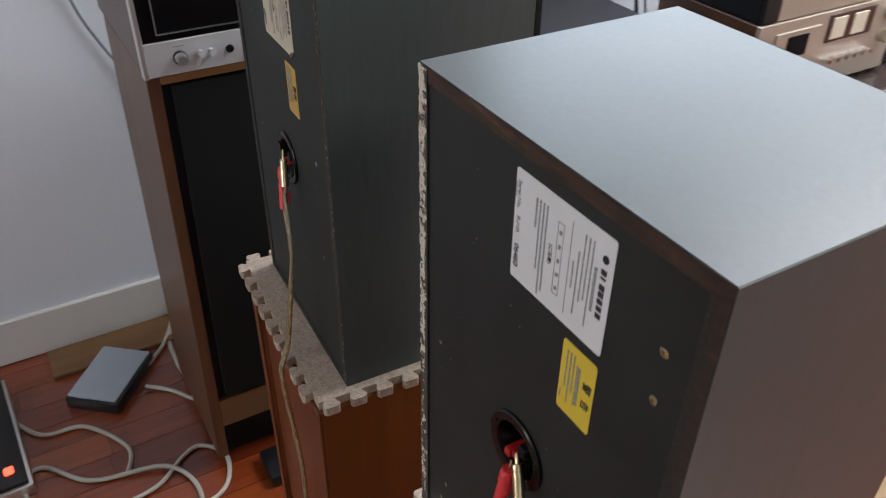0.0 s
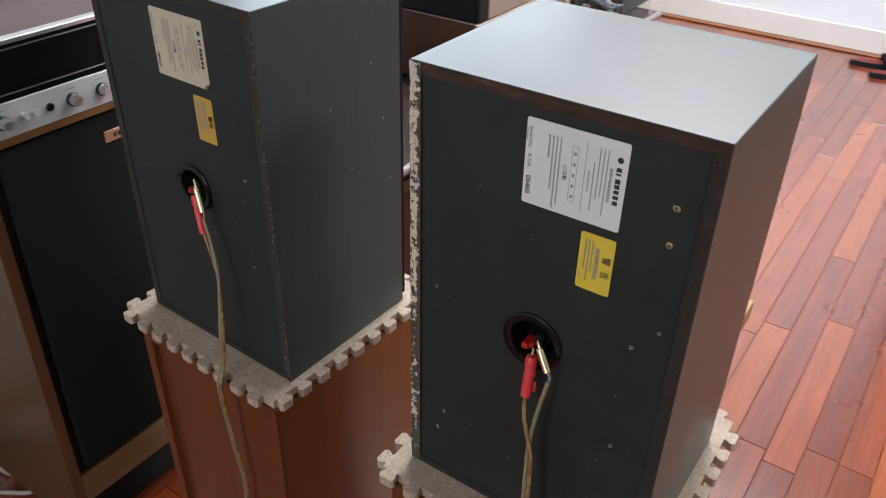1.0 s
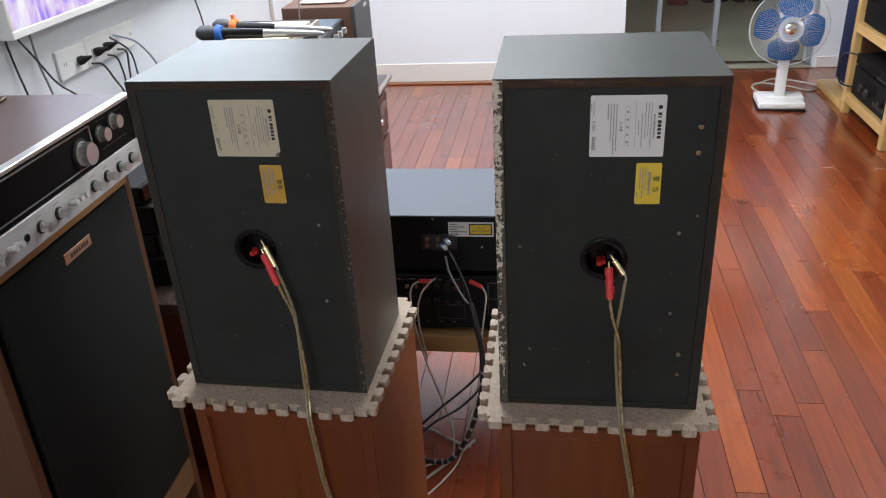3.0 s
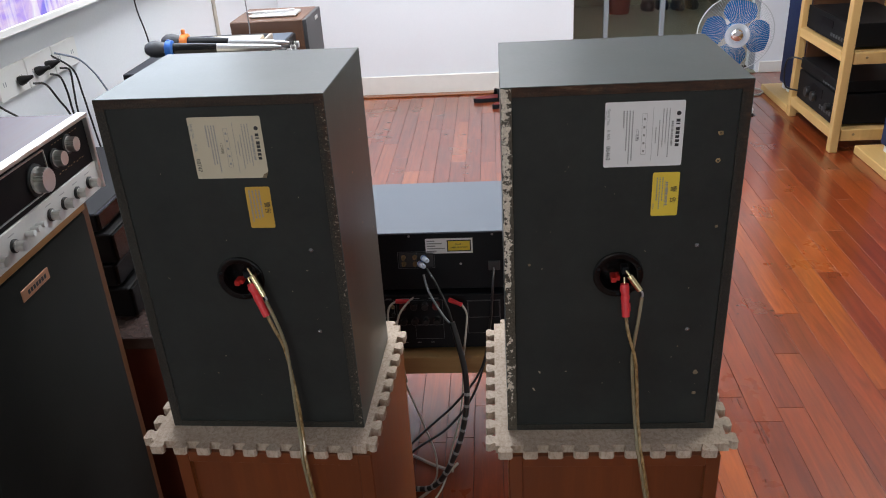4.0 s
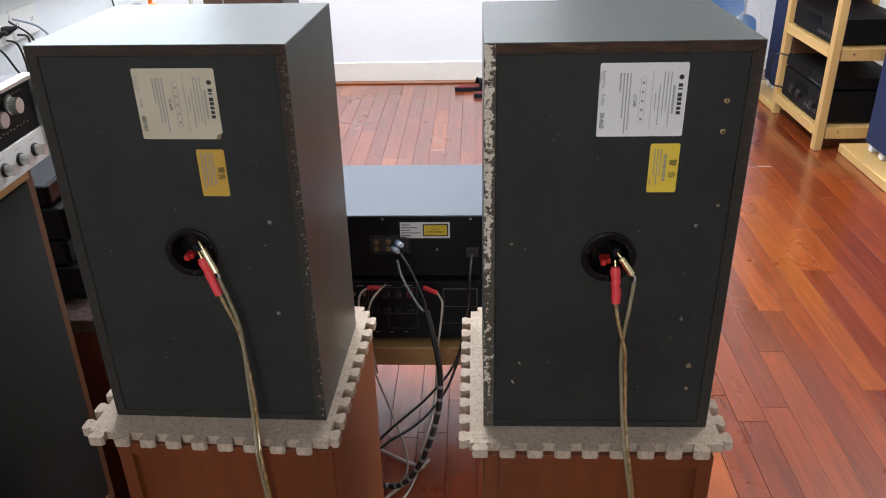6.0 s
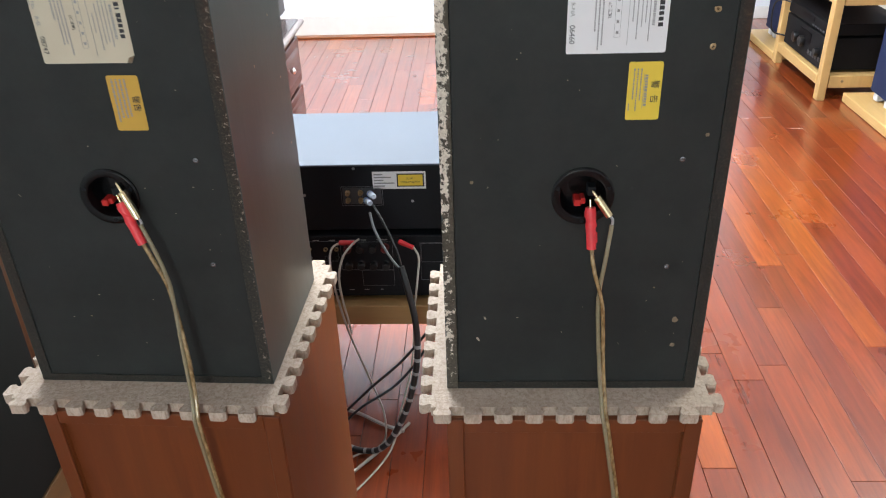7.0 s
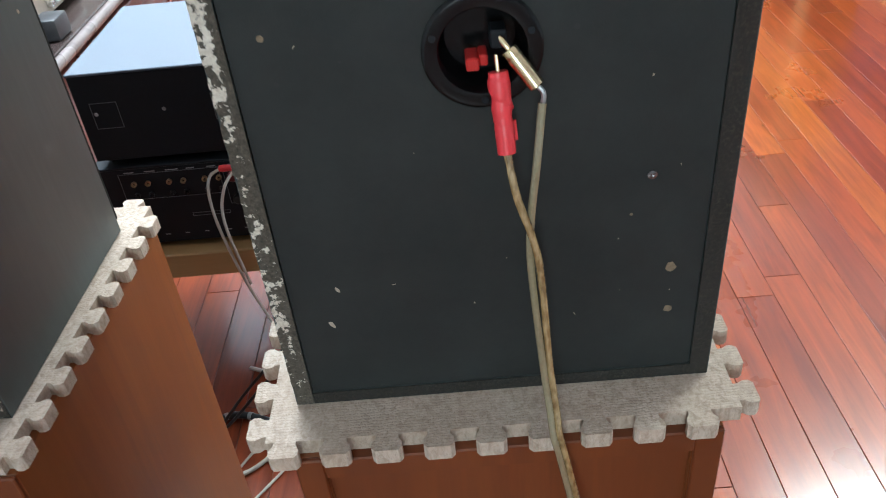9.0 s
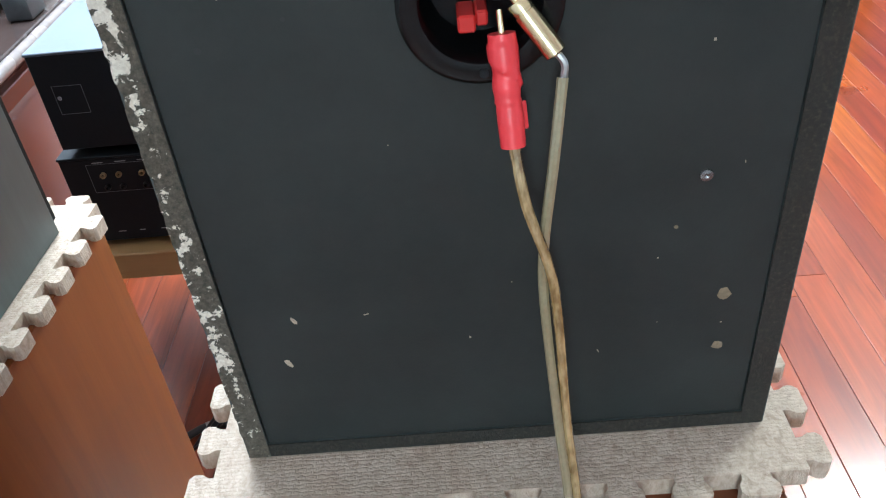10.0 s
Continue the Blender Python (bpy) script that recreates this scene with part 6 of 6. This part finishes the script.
def slipper(at, label):
    s = thing("slipper", label, "slipper", at, "pair of slippers")
    pts = [(0.045 * math.cos(a) * (1.0 if math.sin(a) > 0 else 0.8), 0.125 * math.sin(a)) for a in (2 * math.pi * k / 28 for k in range(28))]
    part("sole", prism(B(), pts, 0, 0.022), M["black_matt"], s)
    bm = B()
    rows = []
    for i in range(7):
        y = 0.01 + 0.095 * i / 6
        w = 0.048 * math.sqrt(max(0.05, 1 - (y / 0.128) ** 2))
        rows.append([bm.verts.new((w * math.cos(a), y, 0.02 + (0.05 - 0.028 * i / 6) * math.sin(a))) for a in (math.pi * j / 10 for j in range(11))])
    for p, q in zip(rows, rows[1:]):
        for j in range(10):
            bm.faces.new((p[j], p[j + 1], q[j + 1], q[j]))
    bmesh.ops.solidify(bm, geom=bm.faces[:], thickness=0.005)
    part("strap", bm, M["black_matt"], s)
    part("insole", prism(B(), [(x * 0.85, y * 0.92) for x, y in pts], 0.022, 0.025), M["dull_red"], s, "dull red insole")


slipper(pose(-0.01, 3.78, 0, 0, 0, -75), "dark blue slipper with red insole on the floor")
slipper(pose(0.09, 3.67, 0, 0, 0, -62), "dark blue slipper with red insole on the floor")
single("hall_bucket", lathe(B(), [(0.085, 0.0), (0.105, 0.24), (0.11, 0.25), (0.10, 0.25), (0.09, 0.22)], 24, pose(1.07, 6.25, -0.002)), M["dull_red"], "dull red plastic bucket standing in the hall", "bucket")
for x, y in ((1.33, 6.36), (1.45, 6.38), (1.58, 6.33), (1.70, 6.36)):
    single("hall_shoe", lathe(B(), [(0.0, 0.0), (0.055, 0.0), (0.06, 0.03), (0.045, 0.075), (0.02, 0.09), (0.0, 0.09)], 18, pose(x, y, -0.002) @ Matrix.Diagonal((1.0, 2.0, 1.0, 1.0))), M["black"], "dark shoe standing on the hall floor", "shoe", group="shoes in the hall")
single("paper_scrap", box(B(), (0.68, 3.865, 0.0005), (0.715, 3.88, 0.0035), 0.001), M["cream"], "tiny pale scrap of paper on the floor", "scrap")

bx = thing("adapter_box", "flat grey adapter box with white leads on the floor", "adapter", pose(-1.077, -0.217, 0, 0, 0, -39))
part("body", box(B(), (-0.086, -0.062, 0.0), (0.086, 0.062, 0.030), 0.005, 2), M["black"], bx)
part("lid", box(B(), (-0.081, -0.057, 0.030), (0.081, 0.057, 0.036), 0.003, 2), M["adapter_lid"], bx, "pale blue-grey lid")
single("notebook", box(B(), (-1.25, -0.33, 0.0005), (-1.15, -0.02, 0.012), 0.002), M["dark_oak"], "brown card folder lying by the baseboard", "folder")
for pts in ([(-1.25, 0.0, 0.09), (-1.235, -0.02, 0.04), (-1.16, -0.066, 0.006), (-1.09, -0.072, 0.006), (-1.027, -0.068, 0.006), (-0.93, -0.043, 0.006), (-0.935, -0.07, 0.006), (-0.989, -0.11, 0.006), (-1.02, -0.155, 0.012)],
            [(-1.25, -0.01, 0.07), (-1.20, -0.05, 0.02), (-1.145, -0.085, 0.008), (-1.085, -0.135, 0.012)],
            [(-1.08, -0.44, 0.006), (-0.987, -0.378, 0.006), (-0.968, -0.296, 0.006), (-0.868, -0.229, 0.006), (-0.805, -0.24, 0.006), (-0.799, -0.262, 0.006), (-0.821, -0.322, 0.006), (-0.895, -0.390, 0.006), (-0.86, -0.43, 0.006), (-0.74, -0.40, 0.006)],
            [(-0.72, -0.30, 0.006), (-0.735, -0.20, 0.006), (-0.785, -0.135, 0.006), (-0.795, -0.095, 0.006), (-0.75, -0.058, 0.006), (-0.69, -0.068, 0.006), (-0.655, -0.10, 0.006), (-0.64, -0.17, 0.006)],
            [(-0.80, -0.26, 0.006), (-0.77, -0.17, 0.012), (-0.70, -0.13, 0.006), (-0.62, -0.15, 0.006), (-0.60, -0.24, 0.006)],
            [(-0.60, 0.02, 0.006), (-0.56, 0.06, 0.006), (-0.58, 0.14, 0.006), (-0.64, 0.20, 0.006)]):
    single("floor_cable", tube(B(), pts, 0.0046, 8, 10), M["white_cable"], "pale cable looped on the floor boards", "cable")
ps = thing("power_strip", "dark power strip with a silver rim and lit red switch", "power strip", pose(-1.007, -0.451, 0, 0, 0, 3))
part("rim", box(B(), (-0.17, -0.035, 0.0), (0.17, 0.035, 0.030), 0.004, 2), M["silver"], ps)
part("body", box(B(), (-0.165, -0.028, 0.030), (0.165, 0.028, 0.040), 0.003, 2), M["black"], ps)
part("switch", box(B(), (0.116, -0.009, 0.040), (0.136, 0.009, 0.046), 0.003, 2), M["led"], ps, "lit red switch")
single("adapter_brick", box(B(), (-0.70, 0.0, 0.001), (-0.62, 0.05, 0.030), 0.004, 2), M["black"], "small black adapter on the floor", "adapter")
for pts, m in (([(-0.55, 0.30, 0.2), (-0.53, 0.24, 0.16), (-0.52, 0.22, 0.08), (-0.55, 0.20, 0.008)], "blue"), ([(-0.54, 0.30, 0.12), (-0.52, 0.24, 0.10), (-0.51, 0.20, 0.05), (-0.53, 0.16, 0.008)], "white_cable")):
    single("loose_lead", tube(B(), pts, 0.005, 8, 8), M[m], "short loose lead between the cabinets", "cable")

# ---------------------------------------------------------------- floor boards
single("floor_bed", box(B(), (LEFT_X - 0.1, BACK_Y - 0.15, -0.08), (RIGHT_X + 0.15, 4.36, -0.0045)), M["joint"], "dark bed under the floor boards", "floor", "structure")
floor = thing("floor", "varnished red hardwood strip floor", "floor", kind="structure")
PW = 0.0715
plank_rng = random.Random(21)
lengths = (0.62, 0.78, 0.93, 1.07)
plank_mesh = {}
for ln in lengths:
    bm = box(B(), (0.0006, 0.0006, -0.012), (PW - 0.0006, ln - 0.0006, 0.0), 0.0006)
    plank_mesh[ln] = to_mesh("plank", bm, M["floor"])
orange_mesh = plank_mesh[1.07].copy()
orange_mesh.materials[0] = M["floor_orange"]
rest = []
count = 0
x = 0.992 - PW * 33
while x < RIGHT_X:
    if x + PW > LEFT_X:
        y = BACK_Y - plank_rng.uniform(0.0, 0.9)
        orange_row = abs(x - 0.992) < 0.01
        if orange_row:
            y = 0.94 - 0.93 * 5
        while y < 4.2:
            ln = plank_rng.choice(lengths)
            if orange_row:
                ln = 1.07 if abs(y - 0.94) < 0.01 else 0.93
            if y + ln < BACK_Y - 0.1 or y > 4.17:
                y += ln
                continue
            if y < BACK_Y - 0.1 or y + ln > 4.23:
                y0, y1 = max(y, BACK_Y - 0.1), min(y + ln, 4.23)
                rest.append((x, y0, y1 - y0))
                y += ln
                continue
            if -0.75 < x < 1.75 and 0.0 < y + ln and y < 4.2 and count < 300 and x > LEFT_X:
                ob = new("plank", orange_mesh if orange_row and ln == 1.07 else plank_mesh[ln])
                ob.parent = floor
                ob.location = (x, y, 0)
                count += 1
            else:
                rest.append((x, y, ln))
            y += ln
    x += PW
verts, faces = [], []
for x, y, ln in rest:
    k = len(verts)
    g = 0.0006
    verts += [(x + g, y + g, -0.012), (x + PW - g, y + g, -0.012), (x + PW - g, y + ln - g, -0.012), (x + g, y + ln - g, -0.012), (x + g, y + g, 0), (x + PW - g, y + g, 0), (x + PW - g, y + ln - g, 0), (x + g, y + ln - g, 0)]
    faces += [(k + 4, k + 5, k + 6, k + 7), (k, k + 1, k + 5, k + 4), (k + 1, k + 2, k + 6, k + 5), (k + 2, k + 3, k + 7, k + 6), (k + 3, k, k + 4, k + 7)]
me = bpy.data.meshes.new("outer_planks")
me.from_pydata(verts, [], faces)
me.materials.append(M["floor"])
outer = new("outer_planks", me)
outer.parent = floor
tagged(outer, kind="stuff")
